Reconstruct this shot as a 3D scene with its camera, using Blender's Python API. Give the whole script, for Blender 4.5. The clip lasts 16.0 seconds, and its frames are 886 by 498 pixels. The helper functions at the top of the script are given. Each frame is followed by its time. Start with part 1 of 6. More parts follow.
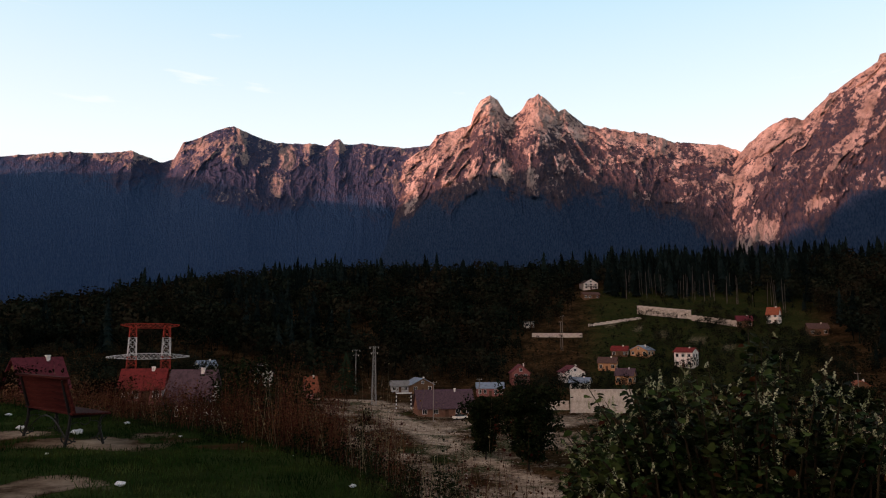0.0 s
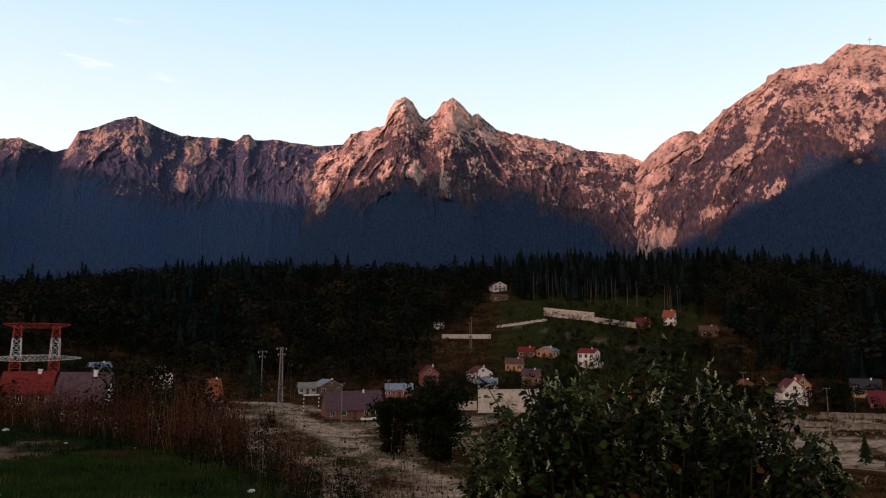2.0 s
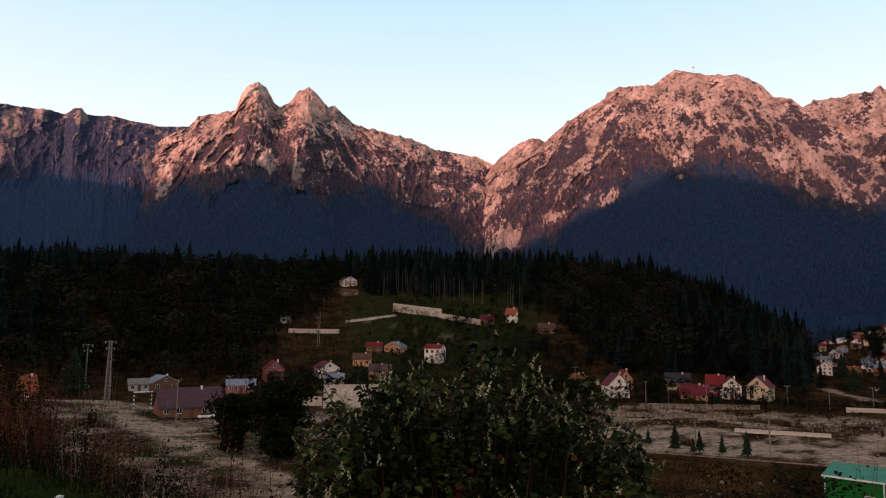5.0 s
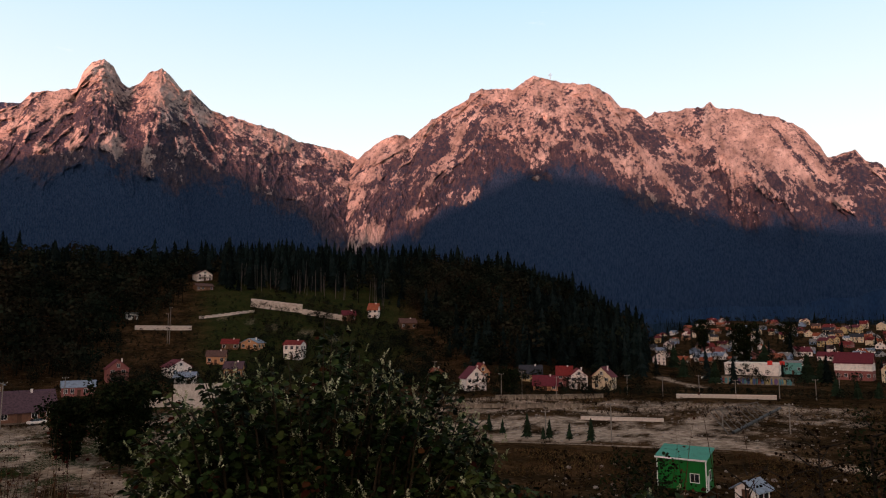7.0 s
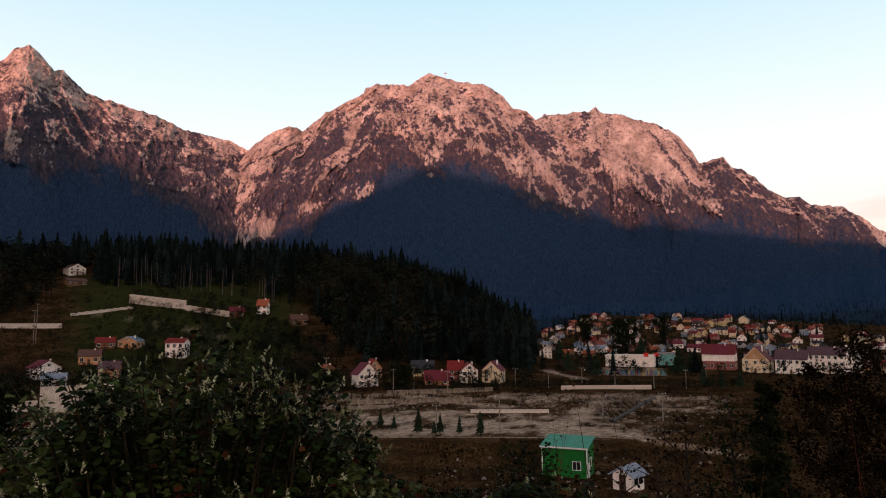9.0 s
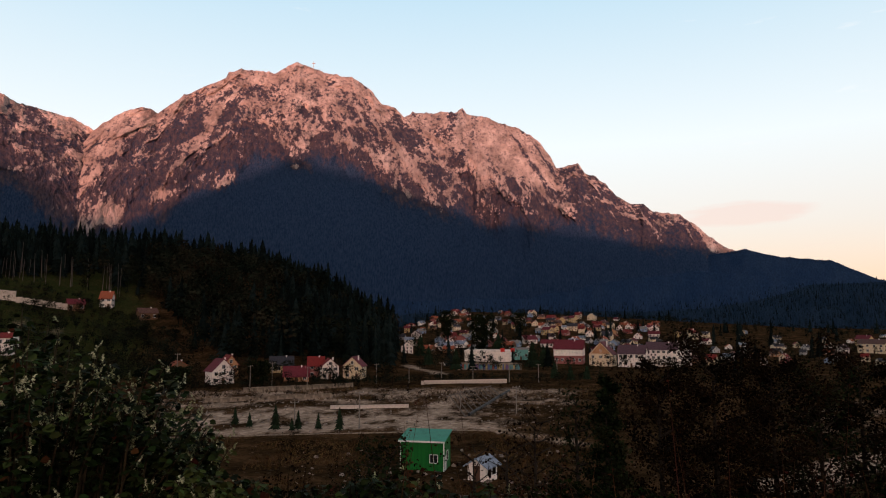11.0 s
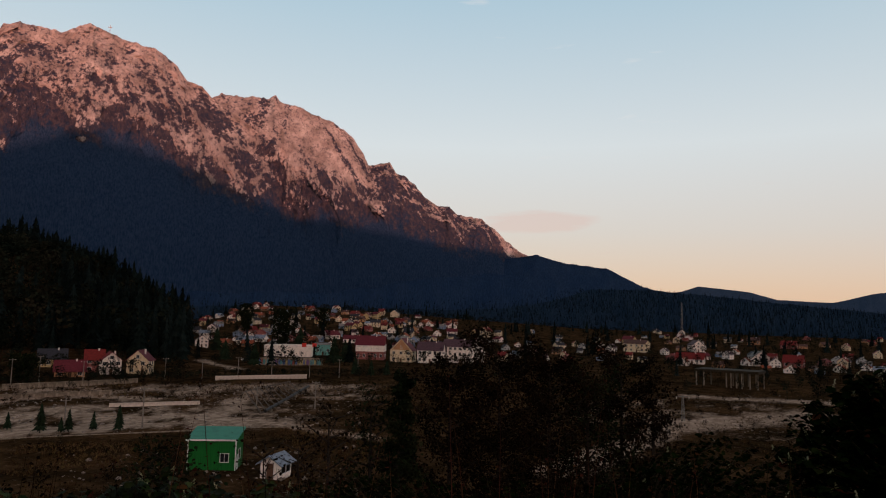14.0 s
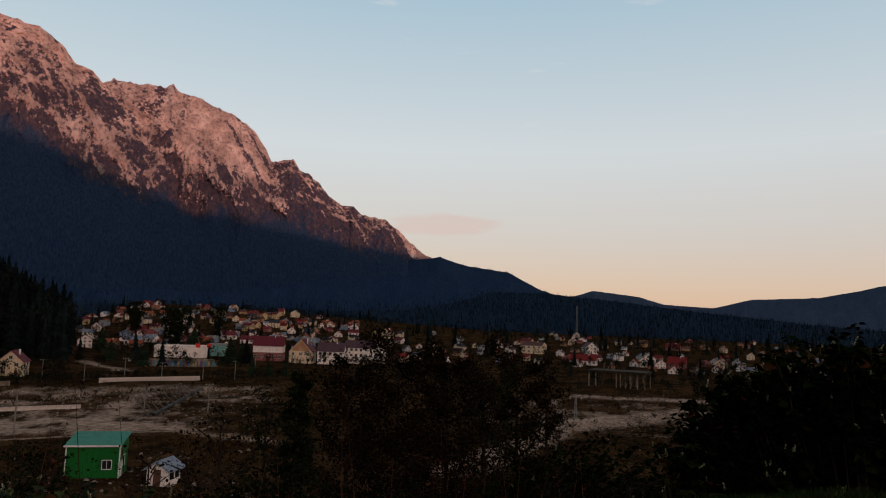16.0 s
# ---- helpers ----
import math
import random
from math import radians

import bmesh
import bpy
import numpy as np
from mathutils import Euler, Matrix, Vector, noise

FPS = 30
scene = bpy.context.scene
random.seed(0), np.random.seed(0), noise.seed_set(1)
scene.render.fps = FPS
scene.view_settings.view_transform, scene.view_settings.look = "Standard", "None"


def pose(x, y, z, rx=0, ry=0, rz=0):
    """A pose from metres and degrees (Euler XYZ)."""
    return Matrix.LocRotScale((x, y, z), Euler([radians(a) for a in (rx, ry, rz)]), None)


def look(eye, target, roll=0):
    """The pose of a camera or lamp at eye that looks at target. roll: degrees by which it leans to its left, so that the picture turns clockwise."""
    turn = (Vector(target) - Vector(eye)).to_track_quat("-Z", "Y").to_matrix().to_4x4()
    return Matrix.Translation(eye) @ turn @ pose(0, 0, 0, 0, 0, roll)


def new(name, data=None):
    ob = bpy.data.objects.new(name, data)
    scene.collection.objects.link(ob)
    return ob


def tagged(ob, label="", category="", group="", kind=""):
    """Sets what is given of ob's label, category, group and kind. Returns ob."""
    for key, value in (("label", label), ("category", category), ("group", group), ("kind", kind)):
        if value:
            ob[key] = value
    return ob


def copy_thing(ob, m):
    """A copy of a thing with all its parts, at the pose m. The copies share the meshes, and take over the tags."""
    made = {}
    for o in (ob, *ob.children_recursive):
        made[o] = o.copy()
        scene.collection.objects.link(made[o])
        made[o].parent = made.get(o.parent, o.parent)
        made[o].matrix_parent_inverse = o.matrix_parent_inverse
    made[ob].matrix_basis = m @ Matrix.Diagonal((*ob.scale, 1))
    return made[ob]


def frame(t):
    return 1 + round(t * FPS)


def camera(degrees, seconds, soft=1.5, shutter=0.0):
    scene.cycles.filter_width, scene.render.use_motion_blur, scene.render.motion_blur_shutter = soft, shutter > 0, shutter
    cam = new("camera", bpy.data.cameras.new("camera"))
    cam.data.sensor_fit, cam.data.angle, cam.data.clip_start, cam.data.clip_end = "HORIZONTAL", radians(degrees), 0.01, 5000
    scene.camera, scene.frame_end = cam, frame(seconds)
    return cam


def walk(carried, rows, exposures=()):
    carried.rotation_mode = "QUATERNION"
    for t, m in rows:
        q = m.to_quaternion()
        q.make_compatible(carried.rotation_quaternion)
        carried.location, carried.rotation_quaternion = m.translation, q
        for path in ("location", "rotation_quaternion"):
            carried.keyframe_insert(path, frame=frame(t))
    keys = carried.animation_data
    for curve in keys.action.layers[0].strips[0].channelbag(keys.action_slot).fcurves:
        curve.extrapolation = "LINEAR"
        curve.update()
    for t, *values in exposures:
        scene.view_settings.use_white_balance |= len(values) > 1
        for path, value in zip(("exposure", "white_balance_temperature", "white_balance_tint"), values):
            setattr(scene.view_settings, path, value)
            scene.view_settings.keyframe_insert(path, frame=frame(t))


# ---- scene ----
cam = camera(66.2, 16.0, 1.1)
ARM = 0.42  # the camera is held out from the body, which turns
PATH = [
    (0.0, 0.00, 7.50, 0.00),
    (0.5, -1.55, 7.45, 0.00),
    (1.0, -3.51, 7.52, -0.26),
    (1.5, -5.07, 7.57, -0.23),
    (2.0, -7.49, 7.59, -0.07),
    (2.5, -9.40, 7.61, -0.14),
    (3.0, -11.90, 7.59, -0.30),
    (3.5, -13.81, 7.43, -0.41),
    (6.0, -25.11, 7.19, -0.20),
    (6.5, -28.01, 7.07, 0.08),
    (7.0, -31.62, 6.94, -0.09),
    (7.5, -34.22, 6.83, -0.08),
    (8.0, -36.42, 6.77, 0.05),
    (8.5, -38.42, 6.69, 0.27),
    (11.0, -52.04, 6.16, 0.02),
    (11.5, -55.55, 6.14, 0.10),
    (12.0, -58.62, 6.09, -0.34),
    (12.5, -61.16, 6.01, -0.72),
    (13.0, -63.70, 5.95, -1.28),
    (13.5, -66.16, 5.92, -1.41),
    (14.0, -68.37, 5.98, -1.34),
    (14.5, -70.48, 6.10, -1.45),
    (15.0, -72.43, 6.15, -1.35),
    (15.5, -74.45, 6.20, -1.62),
    (16.0, -76.56, 6.31, -1.84),
]
EYE = 1.6
walk(cam, [(t, pose(-ARM * math.sin(radians(y)), ARM * math.cos(radians(y)) - ARM, EYE, 90 + p, r, y)) for t, y, p, r in PATH],
     [(0.0, 0.0), (9.0, 0.0), (11.0, -0.12), (12.5, -0.36), (14.5, -0.61), (16.0, -0.65)])

# ---- sky and sun ----
SUN_EL, SUN_GO = 2.5, 47.0  # height of the morning sun, and the bearing to which its light travels
world = bpy.data.worlds.new("sky")
scene.world = world
world.use_nodes = True
wn, wl = world.node_tree.nodes, world.node_tree.links
wn.clear()


def wnode(kind, **sets):
    n = wn.new(kind)
    for k, v in sets.items():
        n.inputs[k].default_value = v
    return n


sky = wn.new("ShaderNodeTexSky")
sky.sky_type, sky.sun_disc = "NISHITA", False
sky.sun_elevation, sky.sun_rotation = radians(SUN_EL), radians(SUN_GO + 180)
sky.altitude, sky.air_density, sky.dust_density = 900, 1.0, 1.0
coord = wn.new("ShaderNodeTexCoord")
sep = wn.new("ShaderNodeSeparateXYZ")
wl.new(coord.outputs["Generated"], sep.inputs[0])
ramp = wn.new("ShaderNodeValToRGB")
for i, (z, c) in enumerate([(0.0, (1.02, 0.66, 0.47)), (0.05, (1.02, 0.73, 0.58)), (0.13, (0.96, 0.86, 0.81)), (0.25, (0.98, 1.03, 1.06)),
                            (0.48, (0.56, 0.81, 0.98)), (0.66, (0.10, 0.14, 0.20)), (1.0, (0.03, 0.045, 0.07))]):
    e = ramp.color_ramp.elements[i] if i < 2 else ramp.color_ramp.elements.new(z)
    e.position, e.color = z, (*c, 1)
wl.new(sep.outputs["Z"], ramp.inputs["Fac"])
# thin morning cloud: soft streaks low in the sky
cmap = wn.new("ShaderNodeMapping")
cmap.inputs["Scale"].default_value = (4.0, 4.0, 26.0)
wl.new(coord.outputs["Generated"], cmap.inputs[0])
cnoise = wnode("ShaderNodeTexNoise", Scale=1.6, Detail=6.0, Roughness=0.55)
wl.new(cmap.outputs[0], cnoise.inputs["Vector"])
cramp = wn.new("ShaderNodeMapRange")
cramp.inputs["From Min"].default_value, cramp.inputs["From Max"].default_value = 0.65, 0.84
cramp.inputs["To Max"].default_value = 0.8
low = wn.new("ShaderNodeVectorMath")
low.operation = "SUBTRACT"
wl.new(coord.outputs["Generated"], low.inputs[0])
low.inputs[1].default_value = (math.sin(radians(76.4)) * 0.989, math.cos(radians(76.4)) * 0.989, 0.145)
squeeze = wn.new("ShaderNodeVectorMath")
squeeze.operation = "MULTIPLY"
wl.new(low.outputs[0], squeeze.inputs[0])
squeeze.inputs[1].default_value = (8.0, 8.0, 44.0)
span = wn.new("ShaderNodeVectorMath")
span.operation = "LENGTH"
wl.new(squeeze.outputs[0], span.inputs[0])
bank_in = wn.new("ShaderNodeMapRange")
bank_in.inputs["From Min"].default_value, bank_in.inputs["From Max"].default_value = 1.0, 0.1
bank_in.inputs["To Max"].default_value = 0.6
wl.new(span.outputs["Value"], bank_in.inputs[0])
thick = wn.new("ShaderNodeMath")
thick.operation = "ADD"
wl.new(cnoise.outputs[0], thick.inputs[0])
wl.new(bank_in.outputs[0], thick.inputs[1])
wl.new(thick.outputs[0], cramp.inputs[0])
cmix = wn.new("ShaderNodeMix")
cmix.data_type = "RGBA"
wl.new(cramp.outputs[0], cmix.inputs["Factor"])
wl.new(ramp.outputs[0], cmix.inputs["A"])
tint = wn.new("ShaderNodeMix")
tint.data_type = "RGBA"
tint.inputs["A"].default_value, tint.inputs["B"].default_value = (0.98, 0.75, 0.70, 1), (1.15, 1.10, 1.08, 1)
lift = wnode("ShaderNodeMapRange")
lift.inputs["From Min"].default_value, lift.inputs["From Max"].default_value = 0.17, 0.25
wl.new(sep.outputs["Z"], lift.inputs[0])
wl.new(lift.outputs[0], tint.inputs["Factor"])
wl.new(tint.outputs["Result"], cmix.inputs["B"])
both = wn.new("ShaderNodeMix")
both.data_type = "RGBA"
both.inputs["Factor"].default_value = 0.94
wl.new(sky.outputs[0], both.inputs["A"])
wl.new(cmix.outputs["Result"], both.inputs["B"])
# the bright warm sky round the rising sun
dot = wn.new("ShaderNodeVectorMath")
dot.operation = "DOT_PRODUCT"
wl.new(coord.outputs["Generated"], dot.inputs[0])
dot.inputs[1].default_value = (-math.sin(radians(SUN_GO)), -math.cos(radians(SUN_GO)), 0.10)
glow = wn.new("ShaderNodeMapRange")
glow.interpolation_type = "SMOOTHERSTEP"
glow.inputs["From Min"].default_value, glow.inputs["From Max"].default_value = 0.35, 1.0
wl.new(dot.outputs["Value"], glow.inputs[0])
dawn = wn.new("ShaderNodeMix")
dawn.data_type, dawn.blend_type = "RGBA", "ADD"
dawn.clamp_result = False
wl.new(glow.outputs[0], dawn.inputs["Factor"])
wl.new(both.outputs["Result"], dawn.inputs["A"])
dawn.inputs["B"].default_value = (1.6, 0.92, 0.66, 1)
bg = wnode("ShaderNodeBackground", Strength=1.0)
wl.new(dawn.outputs["Result"], bg.inputs[0])
wout = wn.new("ShaderNodeOutputWorld")
wl.new(bg.outputs[0], wout.inputs[0])

sun = new("sun", bpy.data.lights.new("sun", "SUN"))
sun.data.energy, sun.data.angle, sun.data.color = 8.8, radians(0.6), (1.0, 0.39, 0.275)
sun.matrix_world = look((0, 0, 0), (math.sin(radians(SUN_GO)) * math.cos(radians(SUN_EL)),
                                   math.cos(radians(SUN_GO)) * math.cos(radians(SUN_EL)), -math.sin(radians(SUN_EL))))

# ---- materials ----
def face_coord(n, name):
    """Texture places along and up a slope, kept with the mesh."""
    at = n.new("ShaderNodeAttribute")
    at.attribute_name = name
    return at.outputs["Vector"]


def material(name, stops, scale=1.0, detail=6.0, rough=0.85, bump=0.3, dist=0.1, metal=0.0, spread=0.0, grain=0.0, stretch=(1, 1, 1), spec=0.12, low=0.35, high=0.65, coord="", tone=False):
    """A surface of mottled colour: stops are the colours from its dark to its light patches. scale: patches a metre.
    spread: how far pieces of it differ in brightness; grain: a second, finer mottling; bump over dist metres."""
    m = bpy.data.materials.new(name)
    m.use_nodes = True
    n, l = m.node_tree.nodes, m.node_tree.links
    b = n["Principled BSDF"]
    b.inputs["Roughness"].default_value, b.inputs["Metallic"].default_value = rough, metal
    b.inputs["Specular IOR Level"].default_value = spec
    tc, mp = n.new("ShaderNodeTexCoord"), n.new("ShaderNodeMapping")
    mp.inputs["Scale"].default_value = stretch
    l.new(face_coord(n, coord) if coord else tc.outputs["Object"], mp.inputs[0])
    t = n.new("ShaderNodeTexNoise")
    t.inputs["Scale"].default_value, t.inputs["Detail"].default_value, t.inputs["Roughness"].default_value = scale, detail, 0.62
    l.new(mp.outputs[0], t.inputs["Vector"])
    r = n.new("ShaderNodeValToRGB")
    for i, c in enumerate(stops):
        at = low + (high - low) * i / max(1, len(stops) - 1)
        e = r.color_ramp.elements[i] if i < 2 else r.color_ramp.elements.new(at)
        e.position, e.color = at, (*c, 1)
    l.new(t.outputs[0], r.inputs[0])
    out = r.outputs[0]
    fine = n.new("ShaderNodeTexNoise")
    fine.inputs["Scale"].default_value, fine.inputs["Detail"].default_value = scale * 9, 5.0
    l.new(mp.outputs[0], fine.inputs["Vector"])
    if grain or spread:
        v = n.new("ShaderNodeHueSaturation")
        l.new(out, v.inputs["Color"])
        a = n.new("ShaderNodeMapRange")
        a.inputs["From Min"].default_value, a.inputs["From Max"].default_value = 0.3, 0.7
        a.inputs["To Min"].default_value, a.inputs["To Max"].default_value = 1 - grain, 1 + grain
        l.new(fine.outputs[0], a.inputs[0])
        val = a.outputs[0]
        if spread:
            oi, ge = n.new("ShaderNodeObjectInfo"), n.new("ShaderNodeNewGeometry")
            s = n.new("ShaderNodeMath")
            s.operation = "ADD"
            l.new(oi.outputs["Random"], s.inputs[0])
            l.new(ge.outputs["Random Per Island"], s.inputs[1])
            w = n.new("ShaderNodeMath")
            w.operation = "FRACT"
            l.new(s.outputs[0], w.inputs[0])
            q = n.new("ShaderNodeMapRange")
            q.inputs["To Min"].default_value, q.inputs["To Max"].default_value = 1 - spread, 1 + spread
            l.new(w.outputs[0], q.inputs[0])
            k = n.new("ShaderNodeMath")
            k.operation = "MULTIPLY"
            l.new(val, k.inputs[0])
            l.new(q.outputs[0], k.inputs[1])
            val = k.outputs[0]
            hq = n.new("ShaderNodeMapRange")
            hq.inputs["To Min"].default_value, hq.inputs["To Max"].default_value = 0.5 - spread * 0.06, 0.5 + spread * 0.06
            l.new(w.outputs[0], hq.inputs[0])
            l.new(hq.outputs[0], v.inputs["Hue"])
        if tone:
            ta = n.new("ShaderNodeAttribute")
            ta.attribute_name = "tone"
            ts = n.new("ShaderNodeMath")
            ts.operation = "ADD"
            l.new(ta.outputs["Fac"], ts.inputs[0])
            ts.inputs[1].default_value = 0.5
            tm = n.new("ShaderNodeMath")
            tm.operation = "MULTIPLY"
            l.new(val, tm.inputs[0])
            l.new(ts.outputs[0], tm.inputs[1])
            val = tm.outputs[0]
        l.new(val, v.inputs["Value"])
        out = v.outputs[0]
    l.new(out, b.inputs["Base Color"])
    if bump:
        p = n.new("ShaderNodeBump")
        p.inputs["Strength"].default_value, p.inputs["Distance"].default_value = bump, dist
        l.new(fine.outputs[0], p.inputs["Height"])
        l.new(p.outputs[0], b.inputs["Normal"])
    return m


def attr_mix(m, name, m_stops, scale, low=0.3, high=0.55, coord=""):
    """Lays a second mottled colour over m where the mesh's attribute of that name says so."""
    n, l = m.node_tree.nodes, m.node_tree.links
    b = n["Principled BSDF"]
    old = b.inputs["Base Color"].links[0].from_socket
    at = n.new("ShaderNodeAttribute")
    at.attribute_name = name
    tc = n.new("ShaderNodeTexCoord")
    t = n.new("ShaderNodeTexNoise")
    t.inputs["Scale"].default_value, t.inputs["Detail"].default_value, t.inputs["Roughness"].default_value = scale, 8.0, 0.65
    where = face_coord(n, coord) if coord else tc.outputs["Object"]
    l.new(where, t.inputs["Vector"])
    r = n.new("ShaderNodeValToRGB")
    for i, c in enumerate(m_stops):
        p = 0.3 + 0.4 * i / max(1, len(m_stops) - 1)
        e = r.color_ramp.elements[i] if i < 2 else r.color_ramp.elements.new(p)
        e.position, e.color = p, (*c, 1)
    l.new(t.outputs[0], r.inputs[0])
    # the border is broken up by the fine noise
    t2 = n.new("ShaderNodeTexNoise")
    t2.inputs["Scale"].default_value, t2.inputs["Detail"].default_value, t2.inputs["Roughness"].default_value = scale * 1.7, 10.0, 0.75
    l.new(where, t2.inputs["Vector"])
    ad = n.new("ShaderNodeMath")
    ad.operation = "MULTIPLY_ADD"
    l.new(t2.outputs[0], ad.inputs[0])
    ad.inputs[1].default_value = 1.6
    l.new(at.outputs["Fac"], ad.inputs[2])
    mr = n.new("ShaderNodeMapRange")
    mr.inputs["From Min"].default_value, mr.inputs["From Max"].default_value = low + 0.8, high + 0.8
    l.new(ad.outputs[0], mr.inputs[0])
    mx = n.new("ShaderNodeMix")
    mx.data_type = "RGBA"
    l.new(mr.outputs[0], mx.inputs["Factor"])
    l.new(old, mx.inputs["A"])
    l.new(r.outputs[0], mx.inputs["B"])
    l.new(mx.outputs["Result"], b.inputs["Base Color"])
    return m


def rock_material(name, woods_stops, heath_stops, rock_stops):
    """A mountain side: dark woods, brown heath above them, and bare rock that breaks through in ragged ribs."""
    m = bpy.data.materials.new(name)
    m.use_nodes = True
    n, l = m.node_tree.nodes, m.node_tree.links
    b = n["Principled BSDF"]
    b.inputs["Roughness"].default_value, b.inputs["Specular IOR Level"].default_value = 0.95, 0.0
    where = face_coord(n, "face")

    def noise(scale, detail, rough):
        t = n.new("ShaderNodeTexNoise")
        t.inputs["Scale"].default_value, t.inputs["Detail"].default_value, t.inputs["Roughness"].default_value = scale, detail, rough
        l.new(where, t.inputs["Vector"])
        return t.outputs[0]

    def ramp_of(fac, stops, lo, hi):
        r = n.new("ShaderNodeValToRGB")
        for i, c in enumerate(stops):
            p = lo + (hi - lo) * i / (len(stops) - 1)
            e = r.color_ramp.elements[i] if i < 2 else r.color_ramp.elements.new(p)
            e.position, e.color = p, (*c, 1)
        l.new(fac, r.inputs[0])
        return r.outputs[0]

    def cover(attr, fac, gain, lo, hi):
        at_ = n.new("ShaderNodeAttribute")
        at_.attribute_name = attr
        k = n.new("ShaderNodeMath")
        k.operation = "MULTIPLY_ADD"
        l.new(fac, k.inputs[0])
        k.inputs[1].default_value = gain
        l.new(at_.outputs["Fac"], k.inputs[2])
        r = n.new("ShaderNodeMapRange")
        r.inputs["From Min"].default_value, r.inputs["From Max"].default_value = lo + gain / 2, hi + gain / 2
        l.new(k.outputs[0], r.inputs[0])
        return r.outputs[0]

    def blend(fac, a, c, kind="MIX"):
        x = n.new("ShaderNodeMix")
        x.data_type, x.blend_type = "RGBA", kind
        l.new(fac, x.inputs["Factor"])
        l.new(a, x.inputs["A"])
        l.new(c, x.inputs["B"])
        return x.outputs["Result"]

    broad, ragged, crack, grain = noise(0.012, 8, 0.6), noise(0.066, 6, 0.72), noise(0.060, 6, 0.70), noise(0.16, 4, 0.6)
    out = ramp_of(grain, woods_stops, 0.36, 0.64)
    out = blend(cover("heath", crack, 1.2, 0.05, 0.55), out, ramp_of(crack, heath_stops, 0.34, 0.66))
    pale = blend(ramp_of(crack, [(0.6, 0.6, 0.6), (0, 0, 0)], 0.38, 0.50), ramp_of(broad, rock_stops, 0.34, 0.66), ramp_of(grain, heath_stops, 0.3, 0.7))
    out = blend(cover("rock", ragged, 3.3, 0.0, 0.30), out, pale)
    l.new(out, b.inputs["Base Color"])
    p = n.new("ShaderNodeBump")
    p.inputs["Strength"].default_value, p.inputs["Distance"].default_value = 0.9, 22.0
    l.new(ragged, p.inputs["Height"])
    l.new(p.outputs[0], b.inputs["Normal"])
    return m


# The woods' navy stops put aerial haze into their base colour.
MOUNTAIN = rock_material("mountain_rock_and_hazed_woods", [(0.014, 0.032, 0.072), (0.023, 0.045, 0.090), (0.034, 0.056, 0.100)],
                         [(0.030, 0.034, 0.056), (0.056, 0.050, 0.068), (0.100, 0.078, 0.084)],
                         [(0.21, 0.164, 0.150), (0.325, 0.262, 0.240), (0.43, 0.350, 0.322), (0.56, 0.468, 0.43)])
# Thicker haze of the west ridge is painted into its blue woods and heath.
MOUNTAIN_HAZY = rock_material("hazy_mountain_rock_and_woods", [(0.022, 0.050, 0.112), (0.030, 0.060, 0.126), (0.040, 0.070, 0.136)],
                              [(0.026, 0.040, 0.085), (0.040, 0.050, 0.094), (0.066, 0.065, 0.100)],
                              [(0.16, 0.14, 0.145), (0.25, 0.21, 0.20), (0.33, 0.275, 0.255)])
# Distance haze is put into this pale blue base colour.
HILL_HAZY = material("far_haze_blue_woods", [(0.030, 0.050, 0.085), (0.042, 0.062, 0.098)], 0.02, 8, 0.95, 0.3, 8.0, grain=0.15, spec=0.0, coord="face")
# Blue in the base colour carries the haze over foothill and ridge.
HILL_FAR = material("haze_tinted_far_woods", [(0.013, 0.029, 0.064), (0.020, 0.038, 0.074)], 0.02, 8, 0.95, 0.4, 8.0, grain=0.2, spec=0.0, coord="face")
GROUND = material("ground_earth", [(0.012, 0.008, 0.004), (0.033, 0.019, 0.009), (0.066, 0.037, 0.017)], 0.12, 10, 0.95, 0.5, 0.15, grain=0.4, spec=0.0)
attr_mix(GROUND, "gravel", [(0.15, 0.104, 0.073), (0.32, 0.236, 0.172), (0.54, 0.42, 0.318)], 0.5, 0.12, 0.66)
attr_mix(GROUND, "grass", [(0.010, 0.016, 0.005), (0.019, 0.029, 0.009), (0.038, 0.047, 0.016)], 1.2)
# Slope and its spruces: bluish base colours with the haze mixed in.
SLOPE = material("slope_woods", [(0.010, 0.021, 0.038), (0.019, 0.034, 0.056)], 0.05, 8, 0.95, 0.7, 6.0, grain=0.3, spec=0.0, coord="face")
FAR_TREE = material("haze_tinted_far_spruce", [(0.007, 0.013, 0.019), (0.012, 0.020, 0.026)], 0.2, 4, 0.95, 0.0, spread=0.3, spec=0.0, tone=True)
SPRUCE = material("spruce_needles", [(0.008, 0.014, 0.008), (0.018, 0.028, 0.015)], 2.0, 4, 0.9, 0.0, spread=0.4, spec=0.0)
CONIFER = material("conifer_needles", [(0.004, 0.008, 0.008), (0.010, 0.014, 0.012)], 0.8, 4, 0.9, 0.0, spread=0.35, tone=True, spec=0.0)
BROADLEAF = material("autumn_leaves", [(0.006, 0.010, 0.007), (0.012, 0.014, 0.009), (0.022, 0.016, 0.010)], 0.05, 4, 0.9, 0.0, spread=0.35, tone=True, spec=0.0)
BARK = material("bark", [(0.014, 0.011, 0.009), (0.035, 0.028, 0.022)], 3.0, 6, 0.95, 0.4, 0.03, spec=0.0)


def paint(name, c, rough=0.8, dirt=0.25, scale=0.8, **more):
    """A painted or plastered surface with weathering stains."""
    return material(name, [tuple(x * (1 - dirt) for x in c), c, tuple(min(1, x * (1 + 0.3 * dirt)) for x in c)], scale, 6, rough, 0.15, 0.02, grain=0.12, **more)


